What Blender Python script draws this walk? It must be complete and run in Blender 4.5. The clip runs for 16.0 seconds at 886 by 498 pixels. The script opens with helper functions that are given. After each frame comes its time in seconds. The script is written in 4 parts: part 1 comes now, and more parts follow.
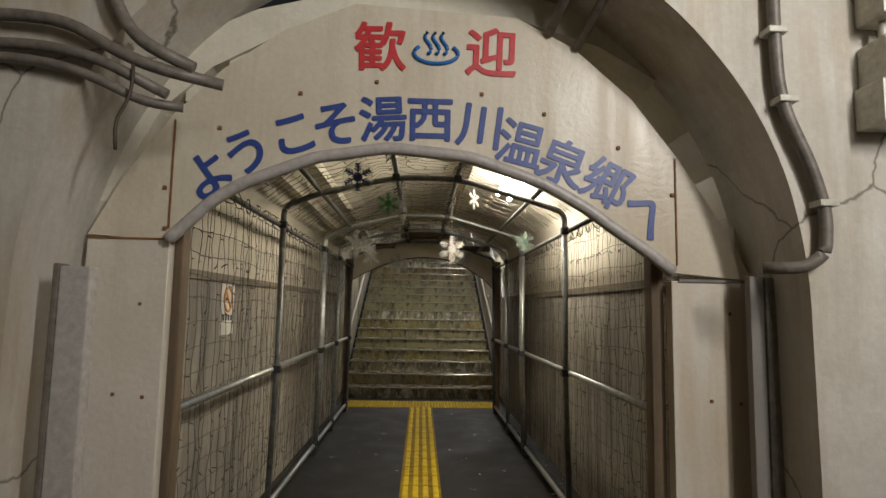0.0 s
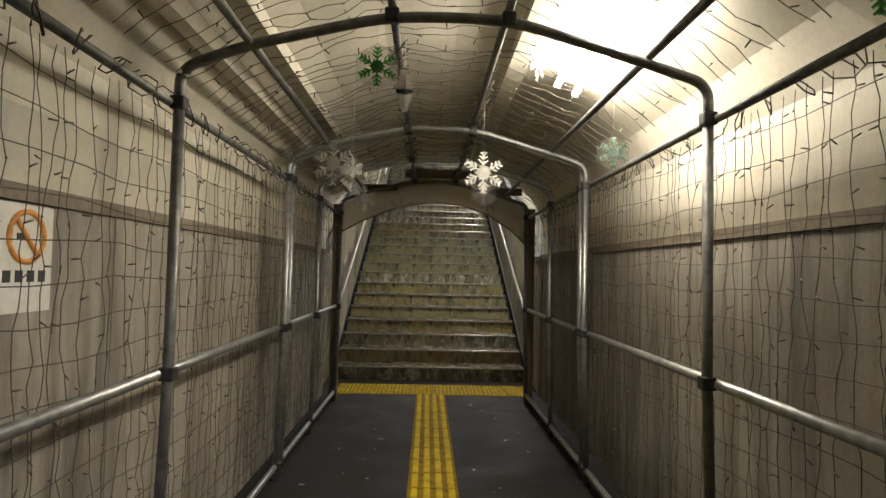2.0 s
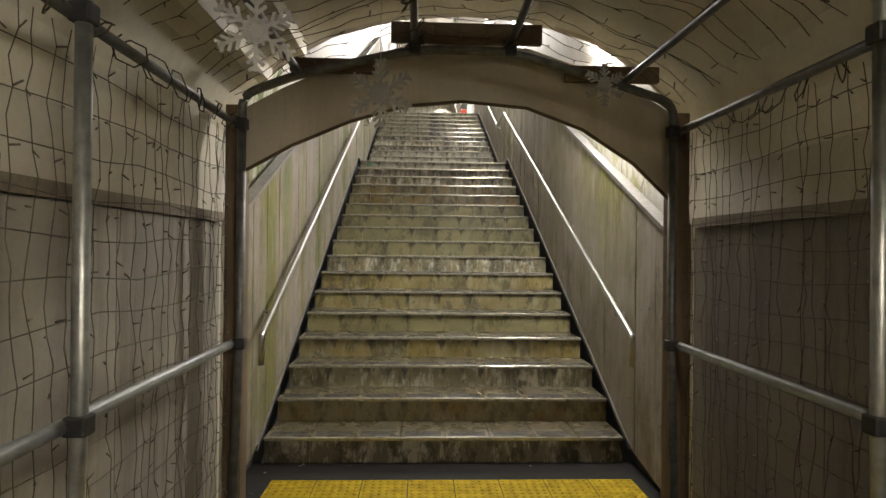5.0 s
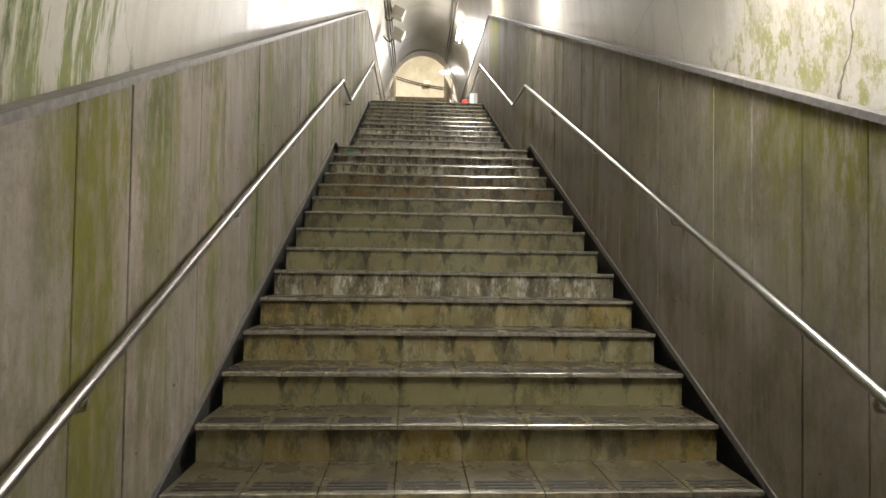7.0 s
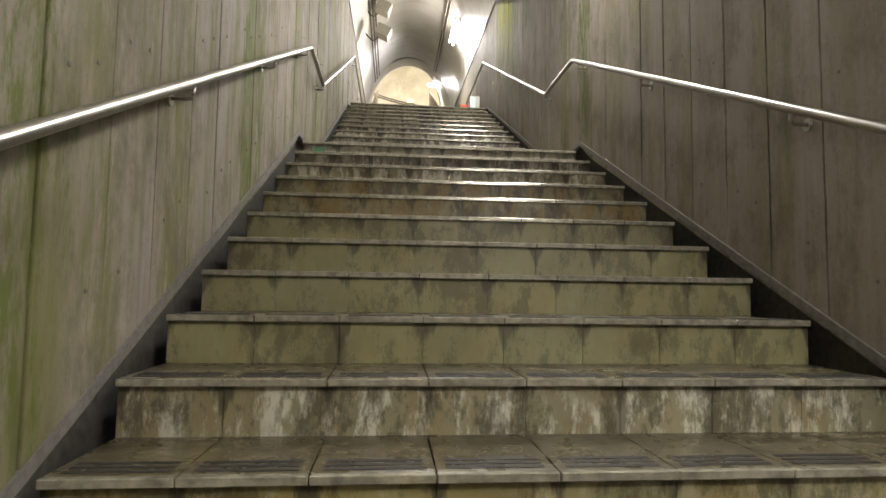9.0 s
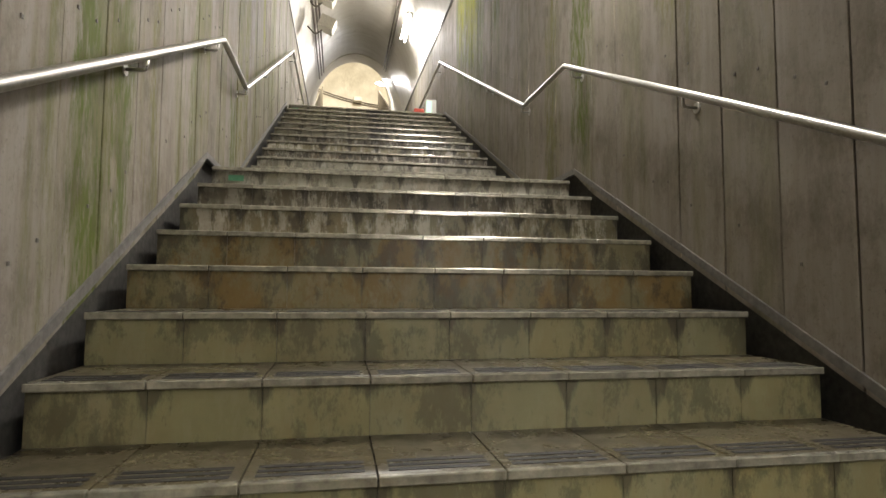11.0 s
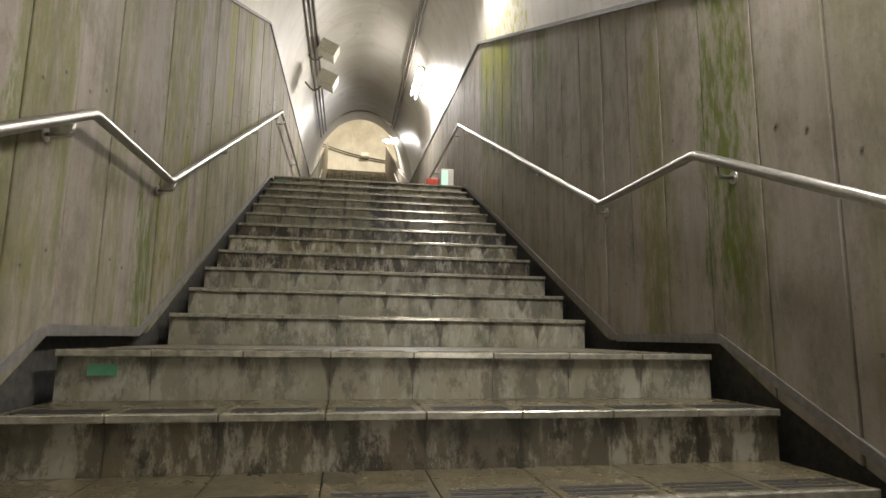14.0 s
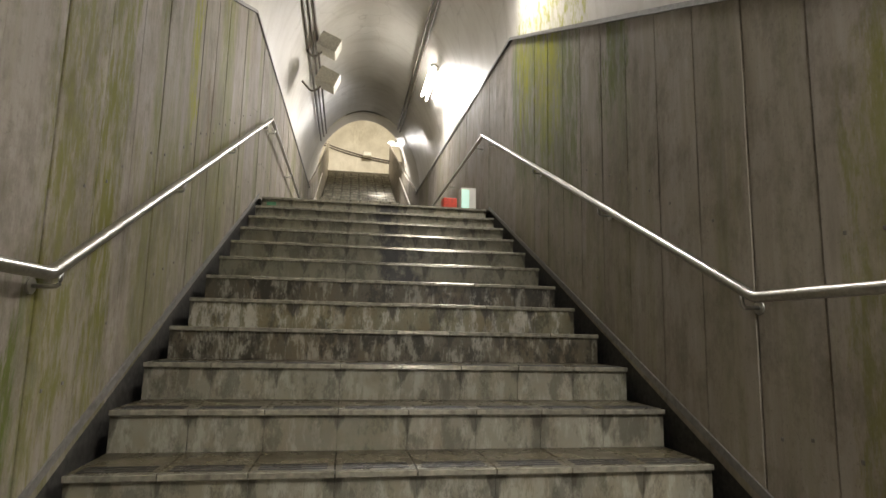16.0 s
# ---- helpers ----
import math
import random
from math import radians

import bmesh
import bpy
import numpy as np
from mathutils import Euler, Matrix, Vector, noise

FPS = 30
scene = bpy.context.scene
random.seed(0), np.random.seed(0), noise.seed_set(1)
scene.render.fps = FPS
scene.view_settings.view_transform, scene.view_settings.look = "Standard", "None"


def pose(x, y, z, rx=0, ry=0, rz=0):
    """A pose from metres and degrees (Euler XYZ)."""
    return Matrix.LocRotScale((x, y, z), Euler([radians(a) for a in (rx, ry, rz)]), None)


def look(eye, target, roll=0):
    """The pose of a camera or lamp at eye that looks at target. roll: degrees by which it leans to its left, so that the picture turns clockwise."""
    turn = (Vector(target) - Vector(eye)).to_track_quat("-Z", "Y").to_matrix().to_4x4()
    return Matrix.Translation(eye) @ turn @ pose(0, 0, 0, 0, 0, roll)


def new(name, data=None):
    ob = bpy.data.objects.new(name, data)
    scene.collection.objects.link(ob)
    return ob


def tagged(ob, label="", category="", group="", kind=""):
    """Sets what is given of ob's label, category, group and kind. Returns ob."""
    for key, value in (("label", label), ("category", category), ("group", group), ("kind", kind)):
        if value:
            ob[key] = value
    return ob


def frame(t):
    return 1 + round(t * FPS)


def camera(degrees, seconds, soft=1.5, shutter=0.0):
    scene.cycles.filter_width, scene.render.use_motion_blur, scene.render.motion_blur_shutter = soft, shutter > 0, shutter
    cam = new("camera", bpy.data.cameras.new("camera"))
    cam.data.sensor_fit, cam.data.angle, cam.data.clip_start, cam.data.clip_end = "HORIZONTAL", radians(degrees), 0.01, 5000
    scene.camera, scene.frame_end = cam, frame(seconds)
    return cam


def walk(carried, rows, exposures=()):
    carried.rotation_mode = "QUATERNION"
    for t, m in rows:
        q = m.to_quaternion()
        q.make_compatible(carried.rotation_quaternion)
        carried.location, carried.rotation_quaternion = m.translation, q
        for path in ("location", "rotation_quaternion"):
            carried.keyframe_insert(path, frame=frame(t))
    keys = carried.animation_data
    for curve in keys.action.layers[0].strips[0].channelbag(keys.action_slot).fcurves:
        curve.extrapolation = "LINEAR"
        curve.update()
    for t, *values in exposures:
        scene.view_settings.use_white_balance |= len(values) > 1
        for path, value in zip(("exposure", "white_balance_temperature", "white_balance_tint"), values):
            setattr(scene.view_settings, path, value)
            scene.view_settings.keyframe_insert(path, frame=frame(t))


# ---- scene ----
cam = camera(75.1, 16.0)
PATH = [
    (0, (-0.092, -0.791, 1.526), (-0.02, 1.197, 1.728), 1.0),
    (0.5, (-0.115, -0.477, 1.472), (-0.055, 1.514, 1.652), 1.2),
    (1, (-0.14, 0.028, 1.472), (-0.088, 2.023, 1.605), 1.4),
    (1.5, (-0.105, 0.629, 1.486), (-0.051, 2.625, 1.589), 1.0),
    (2, (-0.135, 1.231, 1.48), (-0.083, 3.228, 1.558), 1.3),
    (2.5, (-0.137, 1.882, 1.487), (-0.088, 3.88, 1.551), 1.4),
    (3, (-0.198, 2.509, 1.495), (-0.142, 4.508, 1.517), 1.3),
    (3.5, (-0.254, 3.134, 1.517), (-0.202, 5.133, 1.507), 1.7),
    (4, (-0.247, 3.748, 1.537), (-0.193, 5.747, 1.52), 1.1),
    (6.3, (-0.307, 6.54, 1.489), (-0.224, 8.538, 1.525), 0.7),
    (6.5, (-0.321, 6.77, 1.488), (-0.234, 8.768, 1.524), 1.1),
    (7, (-0.33, 7.403, 1.513), (-0.226, 9.399, 1.565), 0.8),
    (7.5, (-0.333, 8.081, 1.541), (-0.204, 10.076, 1.601), 0.6),
    (8, (-0.397, 8.765, 1.543), (-0.235, 10.755, 1.659), 0.7),
    (8.5, (-0.452, 9.453, 1.588), (-0.273, 11.441, 1.716), 0.5),
    (9, (-0.52, 9.878, 1.737), (-0.344, 11.865, 1.881), 0.8),
    (9.2, (-0.519, 9.983, 1.792), (-0.322, 11.967, 1.95), 0.6),
    (11.3, (-0.496, 11.292, 2.388), (-0.138, 13.255, 2.522), 0.4),
    (11.5, (-0.502, 11.42, 2.475), (-0.151, 13.384, 2.611), 0.3),
    (12, (-0.473, 11.648, 2.657), (-0.123, 13.606, 2.868), 0.2),
    (12.5, (-0.425, 11.938, 2.8), (-0.089, 13.89, 3.075), 0.1),
    (13, (-0.381, 12.201, 2.952), (-0.056, 14.149, 3.263), 0.0),
    (13.5, (-0.334, 12.535, 3.025), (-0.001, 14.483, 3.332), 0.5),
    (14, (-0.344, 12.884, 3.146), (-0.018, 14.834, 3.448), 0.7),
    (14.5, (-0.347, 13.144, 3.316), (-0.017, 15.094, 3.618), 1.0),
    (15, (-0.35, 13.497, 3.467), (-0.025, 15.448, 3.76), 1.1),
    (15.5, (-0.38, 13.814, 3.65), (-0.056, 15.767, 3.933), 1.3),
    (16, (-0.381, 14.135, 3.807), (-0.057, 16.087, 4.093), 1.2),
]
walk(cam, [(t, look(eye, target, roll)) for t, eye, target, roll in PATH],
     exposures=[(0, 0.05), (1.5, 0.12), (2.5, 0.2), (4, 1.12), (5.2, 0.7), (6.5, 0.32), (9, 0.5), (12, 0.4), (13, 0.25), (14.5, 0.04), (16, -0.06)])

# ---- world, lights, exposure ----
world = bpy.data.worlds.new("world")
scene.world = world
world.use_nodes = True
world.node_tree.nodes["Background"].inputs[0].default_value = (0.5, 0.55, 0.6, 1)
world.node_tree.nodes["Background"].inputs[1].default_value = 0.02
scene.view_settings.exposure = 0.0

WARM, COOL = (1.0, 0.9, 0.76), (1.0, 0.955, 0.915)


def area_lamp(name, m, sx, sy, watts, colour):
    d = bpy.data.lights.new(name, "AREA")
    d.shape, d.size, d.size_y, d.energy, d.color = "RECTANGLE", sx, sy, watts, colour
    ob = new(name, d)
    ob.matrix_world = m
    return ob


area_lamp("lamp_platform", look((2.0, -1.6, 3.6), (-0.3, 1.4, 1.4)), 0.2, 1.3, 98, (1.0, 0.965, 0.93))
# added fill further back on the platform, no fixture belongs to it
area_lamp("fill_platform_far", look((1.8, -3.6, 3.6), (-0.6, 0.6, 1.2)), 0.2, 1.3, 35, COOL)
area_lamp("lamp_passage", look((0.62, 4.03, 2.56), (0.25, 4.03, 0.0)), 1.2, 0.16, 18, WARM)
area_lamp("lamp_stair_low", look((1.0, 9.6, 3.27), (0.75, 9.8, 0.5)), 1.2, 0.05, 38, COOL)
area_lamp("lamp_stair_mid", look((1.02, 14.3, 5.4), (0.8, 14.4, 2.5)), 1.2, 0.05, 56, COOL)
area_lamp("lamp_stair_upper", look((1.02, 18.9, 7.57), (0.75, 18.9, 4.5)), 1.2, 0.05, 74, COOL)
area_lamp("lamp_stair_high", look((0.86, 24.0, 8.13), (0.1, 22.5, 5.0)), 1.3, 0.16, 170, COOL)
area_lamp("lamp_stair_far", look((0.8, 31.5, 9.5), (-0.2, 31.3, 7.0)), 1.3, 0.16, 90, COOL)
area_lamp("lamp_hall", look((0.9, 37.5, 14.4), (0.0, 40.0, 11.0)), 1.2, 1.2, 480, WARM)

# ---- materials ----


class Mat:
    def __init__(self, name):
        self.m = bpy.data.materials.new(name)
        self.m.use_nodes = True
        self.t = self.m.node_tree
        self.b = self.t.nodes["Principled BSDF"]

    def node(self, kind, **sets):
        n = self.t.nodes.new(kind)
        for k, v in sets.items():
            n.inputs[k].default_value = v
        return n

    def link(self, a, b):
        self.t.links.new(a, b)

    def noise(self, scale, stretch=(1, 1, 1), detail=5.0, rough=0.6, shift=0.0):
        g = self.node("ShaderNodeNewGeometry")
        mp = self.node("ShaderNodeMapping", Scale=stretch, Location=(shift, shift, shift))
        self.link(g.outputs["Position"], mp.inputs[0])
        n = self.node("ShaderNodeTexNoise", Scale=scale, Detail=detail, Roughness=rough)
        self.link(mp.outputs[0], n.inputs["Vector"])
        return n.outputs["Fac"]

    def ramp(self, fac, lo, hi, a=0.0, b=1.0):
        r = self.node("ShaderNodeMapRange")
        r.inputs["From Min"].default_value, r.inputs["From Max"].default_value = lo, hi
        r.inputs["To Min"].default_value, r.inputs["To Max"].default_value = a, b
        self.link(fac, r.inputs["Value"])
        return r.outputs[0]

    def mix(self, fac, a, b, mode="MIX"):
        n = self.t.nodes.new("ShaderNodeMix")
        n.data_type, n.blend_type = "RGBA", mode
        for sock, v in ((n.inputs[0], fac), (n.inputs[6], a), (n.inputs[7], b)):
            if isinstance(v, (int, float)):
                sock.default_value = v
            elif isinstance(v, tuple):
                sock.default_value = (*v, 1)
            else:
                self.link(v, sock)
        return n.outputs[2]

    def times(self, a, b):
        n = self.t.nodes.new("ShaderNodeMath")
        n.operation = "MULTIPLY"
        for s, v in zip(n.inputs, (a, b)):
            if isinstance(v, (int, float)):
                s.default_value = v
            else:
                self.link(v, s)
        return n.outputs[0]

    def side(self, east):
        """1 on the east (or west) half of the place."""
        g = self.node("ShaderNodeNewGeometry")
        sp = self.node("ShaderNodeSeparateXYZ")
        self.link(g.outputs["Position"], sp.inputs[0])
        return self.ramp(sp.outputs[0], -0.1, 0.1) if east else self.ramp(sp.outputs[0], 0.1, -0.1)

    def plus(self, a, b):
        n = self.t.nodes.new("ShaderNodeMath")
        for s, v in zip(n.inputs, (a, b)):
            if isinstance(v, (int, float)):
                s.default_value = v
            else:
                self.link(v, s)
        return n.outputs[0]

    def under_cap(self):
        """Depth below the cap rail of the sloping planking, in metres."""
        g = self.node("ShaderNodeNewGeometry")
        sp = self.node("ShaderNodeSeparateXYZ")
        self.link(g.outputs["Position"], sp.inputs[0])
        rise = self.plus(self.times(sp.outputs[1], 0.4689), 1.655 - 8.5 * 0.4689)
        return self.plus(rise, self.times(sp.outputs[2], -1.0))

    def growth(self, east, y0, y1, d0, d1, ragged):
        """A patch of algae between y0 and y1, from d0 to d1 below the cap, with ragged edges."""
        g = self.node("ShaderNodeNewGeometry")
        sp = self.node("ShaderNodeSeparateXYZ")
        self.link(g.outputs["Position"], sp.inputs[0])
        y = self.plus(sp.outputs[1], self.ramp(ragged, 0.3, 0.7, -0.17, 0.17))
        d = self.plus(self.under_cap(), self.ramp(ragged, 0.3, 0.7, -0.5, 0.5))
        m = self.times(self.ramp(y, y0 - 0.04, y0 + 0.06), self.ramp(y, y1 + 0.04, y1 - 0.06))
        m = self.times(m, self.times(self.ramp(d, d0 - 0.12, d0 + 0.1), self.ramp(d, d1 + 0.2, d1 - 0.35)))
        return self.times(m, self.side(east))

    def crack(self):
        g = self.node("ShaderNodeNewGeometry")
        w = self.node("ShaderNodeTexNoise", Scale=3.0, Detail=5.0)
        self.link(g.outputs["Position"], w.inputs["Vector"])
        v = self.node("ShaderNodeTexVoronoi", Scale=0.8)
        v.feature = "DISTANCE_TO_EDGE"
        m = self.t.nodes.new("ShaderNodeVectorMath")
        m.operation = "MULTIPLY_ADD"
        self.link(w.outputs["Color"], m.inputs[0])
        m.inputs[1].default_value = (0.24, 0.24, 0.24)
        self.link(g.outputs["Position"], m.inputs[2])
        self.link(m.outputs[0], v.inputs["Vector"])
        return self.ramp(v.outputs["Distance"], 0.006, 0.001)

    def rand(self):
        return self.node("ShaderNodeObjectInfo").outputs["Random"]

    def bump(self, fac, strength, dist=0.01):
        n = self.node("ShaderNodeBump", Strength=strength, Distance=dist)
        self.link(fac, n.inputs["Height"])
        self.link(n.outputs[0], self.b.inputs["Normal"])

    def done(self, colour, rough=0.7, metal=0.0):
        for sock, v in ((self.b.inputs["Base Color"], colour), (self.b.inputs["Roughness"], rough), (self.b.inputs["Metallic"], metal)):
            if isinstance(v, (int, float)):
                sock.default_value = v
            elif isinstance(v, tuple):
                sock.default_value = (*v, 1)
            else:
                self.link(v, sock)
        return self.m


def plain(name, c, rough=0.6, metal=0.0, vary=0.25, scale=30.0):
    q = Mat(name)
    f = q.noise(scale)
    q.bump(f, 0.15, 0.004)
    return q.done(q.mix(q.ramp(f, 0.3, 0.7), tuple(v * (1 - vary) for v in c), tuple(min(1, v * (1 + vary)) for v in c)), rough, metal)


def concrete(name, light, dark, stain=None, stain_amount=0.5, streak=0.5, rough=0.75, low=0.5, high=0.68, cracks=0.0):
    """Painted or bare concrete: broad mottling, downward streaks, fine grain and a coloured stain."""
    q = Mat(name)
    broad, fine = q.noise(1.6), q.noise(40, detail=3)
    runs = q.noise(7, (1, 1, 0.09), 6, 0.7)
    c = q.mix(q.ramp(broad, 0.32, 0.7), light, tuple((a + b) / 2 for a, b in zip(light, dark)))
    c = q.mix(q.times(q.ramp(runs, 0.48, 0.72), streak), c, dark)
    if stain:
        patch = q.times(q.ramp(q.noise(0.9, (1, 1, 0.45), 3, shift=7.3), low, high), q.ramp(q.noise(9, (1, 1, 0.12), 5, shift=3.1), 0.4, 0.62))
        c = q.mix(q.times(patch, stain_amount), c, stain)
    c = q.mix(q.ramp(fine, 0.3, 0.75, 0, 0.25), c, dark)
    if cracks:
        c = q.mix(q.times(q.crack(), cracks), c, (0.12, 0.1, 0.07))
    q.bump(fine, 0.25, 0.006)
    return q.done(c, q.ramp(runs, 0.3, 0.7, rough - 0.1, min(1, rough + 0.12)))


M_WALL = concrete("painted_wall", (0.62, 0.58, 0.48), (0.3, 0.27, 0.2), (0.32, 0.24, 0.14), 0.45, 0.45, 0.6)
# lower_wall streaks: stains plus the hanging nets' shadows put into the colour
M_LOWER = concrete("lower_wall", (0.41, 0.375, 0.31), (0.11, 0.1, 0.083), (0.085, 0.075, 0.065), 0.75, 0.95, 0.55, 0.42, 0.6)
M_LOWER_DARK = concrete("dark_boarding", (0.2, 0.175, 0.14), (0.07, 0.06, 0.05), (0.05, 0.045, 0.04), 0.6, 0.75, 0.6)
M_CEIL = concrete("painted_ceiling", (0.76, 0.72, 0.6), (0.4, 0.36, 0.27), (0.36, 0.3, 0.2), 0.35, 0.2, 0.5)


def vault_mat():
    """Pale sealed concrete: soft hoop-wise runs, algae streaks low on the west side and moss above the cap on the east."""
    q = Mat("vault_lining")
    broad, fine = q.noise(1.3), q.noise(45, detail=3)
    hoops = q.noise(6, (0.15, 1, 0.12), 6, 0.7)
    c = q.mix(q.ramp(broad, 0.32, 0.7), (0.63, 0.61, 0.56), (0.5, 0.475, 0.42))
    c = q.mix(q.ramp(hoops, 0.5, 0.75, 0, 0.4), c, (0.34, 0.31, 0.25))
    runs = q.noise(9, (0.12, 1, 0.1), 6, 0.75, 4.0)
    rag = q.noise(4, (1, 1, 0.5), 7, 0.75, 12.0)
    west = q.growth(False, 8.75, 9.75, -1.6, 0.1, rag)
    c = q.mix(q.times(q.times(west, q.ramp(runs, 0.47, 0.53)), 0.95), c, (0.17, 0.21, 0.035))
    c = q.mix(q.times(q.times(west, q.ramp(runs, 0.54, 0.58)), q.ramp(rag, 0.42, 0.54)), c, (0.03, 0.06, 0.01))
    for y0, y1, d0, col in ((8.95, 10.6, -0.17, (0.2, 0.22, 0.015)), (9.0, 10.3, -0.35, (0.33, 0.32, 0.12)), (18.0, 19.8, -0.55, (0.33, 0.33, 0.03))):
        c = q.mix(q.times(q.growth(True, y0, y1, d0, 0.3, rag), q.ramp(q.noise(11, (1, 1, 0.6), 7, 0.75, 7.0), 0.48, 0.58)), c, col)
    damp = q.growth(True, 8.95, 10.3, -1.3, 0.2, rag)
    c = q.mix(q.times(q.times(damp, q.ramp(q.noise(5, (1, 1, 0.4), 7, 0.75, 3.0), 0.5, 0.66)), 0.6), c, (0.3, 0.27, 0.16))
    c = q.mix(q.times(q.crack(), q.plus(0.25, q.times(damp, 0.7))), c, (0.09, 0.08, 0.04))
    c = q.mix(q.ramp(fine, 0.3, 0.75, 0, 0.2), c, (0.34, 0.31, 0.25))
    q.bump(fine, 0.2, 0.005)
    return q.done(c, q.ramp(hoops, 0.3, 0.7, 0.3, 0.5))


M_VAULT = vault_mat()
M_OUTER = concrete("platform_wall", (0.66, 0.63, 0.56), (0.3, 0.26, 0.2), (0.4, 0.29, 0.16), 0.7, 0.45, 0.6, 0.48, 0.6, 0.8)
M_SIGN = concrete("sign_board", (0.68, 0.62, 0.5), (0.4, 0.33, 0.22), (0.36, 0.24, 0.1), 0.45, 0.5, 0.38)
# near-black: the shade of the stair-side gap put into the colour
M_DARKGAP = plain("gap_shade", (0.05, 0.047, 0.04), 0.9, vary=0.4)
M_JAMB = concrete("jamb_board", (0.7, 0.66, 0.58), (0.42, 0.35, 0.26), (0.42, 0.28, 0.12), 0.55, 0.4, 0.5, 0.5, 0.64)
M_LANDING = concrete("landing_concrete", (0.17, 0.15, 0.1), (0.04, 0.036, 0.028), (0.14, 0.1, 0.04), 0.5, 0.3, 0.35)


def plank_mat():
    """Grey weathered board: long grain, olive algae in upright strips, and the denser growth where water runs down."""
    q = Mat("weathered_plank")
    r = q.rand()
    grain = q.noise(14, (1, 1, 0.1), 8, 0.72)
    broad = q.noise(1.1, (1, 1, 0.35), 4, shift=2.0)
    rag = q.noise(9, (1, 1, 0.22), 9, 0.8, 6.0)
    c = q.mix(q.ramp(grain, 0.3, 0.72), (0.36, 0.325, 0.285), (0.235, 0.205, 0.175))
    c = q.mix(q.ramp(r, 0, 1, 0.0, 0.3), c, (0.24, 0.215, 0.185))
    c = q.mix(q.times(q.ramp(broad, 0.47, 0.66), 0.45), c, (0.2, 0.175, 0.12))
    strips = q.times(q.ramp(q.noise(2.4, (0.3, 1, 0.05), 4, 0.6, 11.0), 0.5, 0.58), q.ramp(rag, 0.38, 0.58))
    c = q.mix(q.times(strips, q.plus(0.4, q.times(q.side(False), 0.4))), c, (0.15, 0.15, 0.045))
    olive, green, lime, brown = (0.16, 0.155, 0.035), (0.105, 0.13, 0.025), (0.23, 0.235, 0.002), (0.15, 0.105, 0.05)
    for east, y0, y1, d0, d1, amount, col in (
            (True, 17.95, 19.7, 0.0, 1.35, 0.55, green), (True, 18.35, 19.0, -0.1, 0.9, 0.9, lime), (True, 19.1, 19.5, -0.1, 0.8, 0.7, lime), (True, 17.2, 17.58, -0.1, 0.7, 0.85, green),
            (True, 14.9, 15.2, -0.2, 1.6, 0.85, green), (True, 15.55, 15.75, 0.3, 2.2, 0.5, olive), (True, 13.6, 14.0, -0.2, 0.5, 0.5, olive),
            (True, 9.2, 9.9, -0.1, 0.45, 0.8, olive), (True, 10.02, 10.4, -0.1, 0.35, 0.7, olive), (True, 8.9, 11.5, -0.2, 0.9, 0.25, olive),
            (False, 9.2, 9.55, -0.2, 1.9, 0.75, olive), (False, 9.68, 9.95, -0.2, 0.5, 0.85, green), (False, 9.7, 9.9, 0.3, 1.8, 0.5, olive), (False, 8.6, 8.95, 0.2, 1.9, 0.35, olive),
            (False, 10.4, 10.62, 0.0, 1.9, 0.6, olive), (False, 11.2, 11.45, 0.4, 1.9, 0.6, green), (False, 12.2, 12.45, 0.2, 1.9, 0.45, olive),
            (False, 13.22, 13.45, 0.1, 2.2, 0.8, green), (False, 13.55, 13.75, 0.5, 2.2, 0.6, green), (False, 13.95, 14.1, 0.0, 1.8, 0.55, olive), (False, 14.7, 14.82, 0.6, 2.0, 0.6, green),
            (False, 16.2, 16.5, -0.2, 2.2, 0.6, olive), (False, 16.55, 16.85, -0.2, 2.2, 0.85, olive), (False, 15.95, 16.2, 1.3, 2.6, 0.7, green),
            (False, 17.75, 17.95, -0.2, 1.1, 0.9, lime), (False, 18.5, 18.9, -0.2, 0.9, 0.6, olive), (False, 18.15, 18.4, 0.6, 1.3, 0.6, brown), (False, 17.0, 19.5, 1.1, 2.0, 0.35, olive)):
        c = q.mix(q.times(q.times(q.growth(east, y0, y1, d0, d1, rag), q.ramp(q.noise(18, (1, 1, 0.25), 6, 0.7, 5.0), 0.42, 0.54, 0.3, 1.0)), min(1.0, amount * 1.5)), c, col)
    c = q.mix(q.times(q.ramp(q.noise(6, (1, 1, 0.06), 6, shift=1.0), 0.6, 0.75), 0.45), c, (0.09, 0.078, 0.06))
    blotch = q.noise(4.5, (1, 1, 0.6), 9, 0.75, 25.0)
    c = q.mix(q.ramp(blotch, 0.47, 0.66, 0, 0.65), c, (0.115, 0.096, 0.062))
    c = q.mix(q.ramp(q.noise(70, detail=4), 0.58, 0.75, 0, 0.4), c, (0.1, 0.09, 0.07))
    q.bump(grain, 0.3, 0.004)
    q.b.inputs["Specular IOR Level"].default_value = 0.18
    return q.done(c, q.ramp(grain, 0.3, 0.7, 0.6, 0.85))


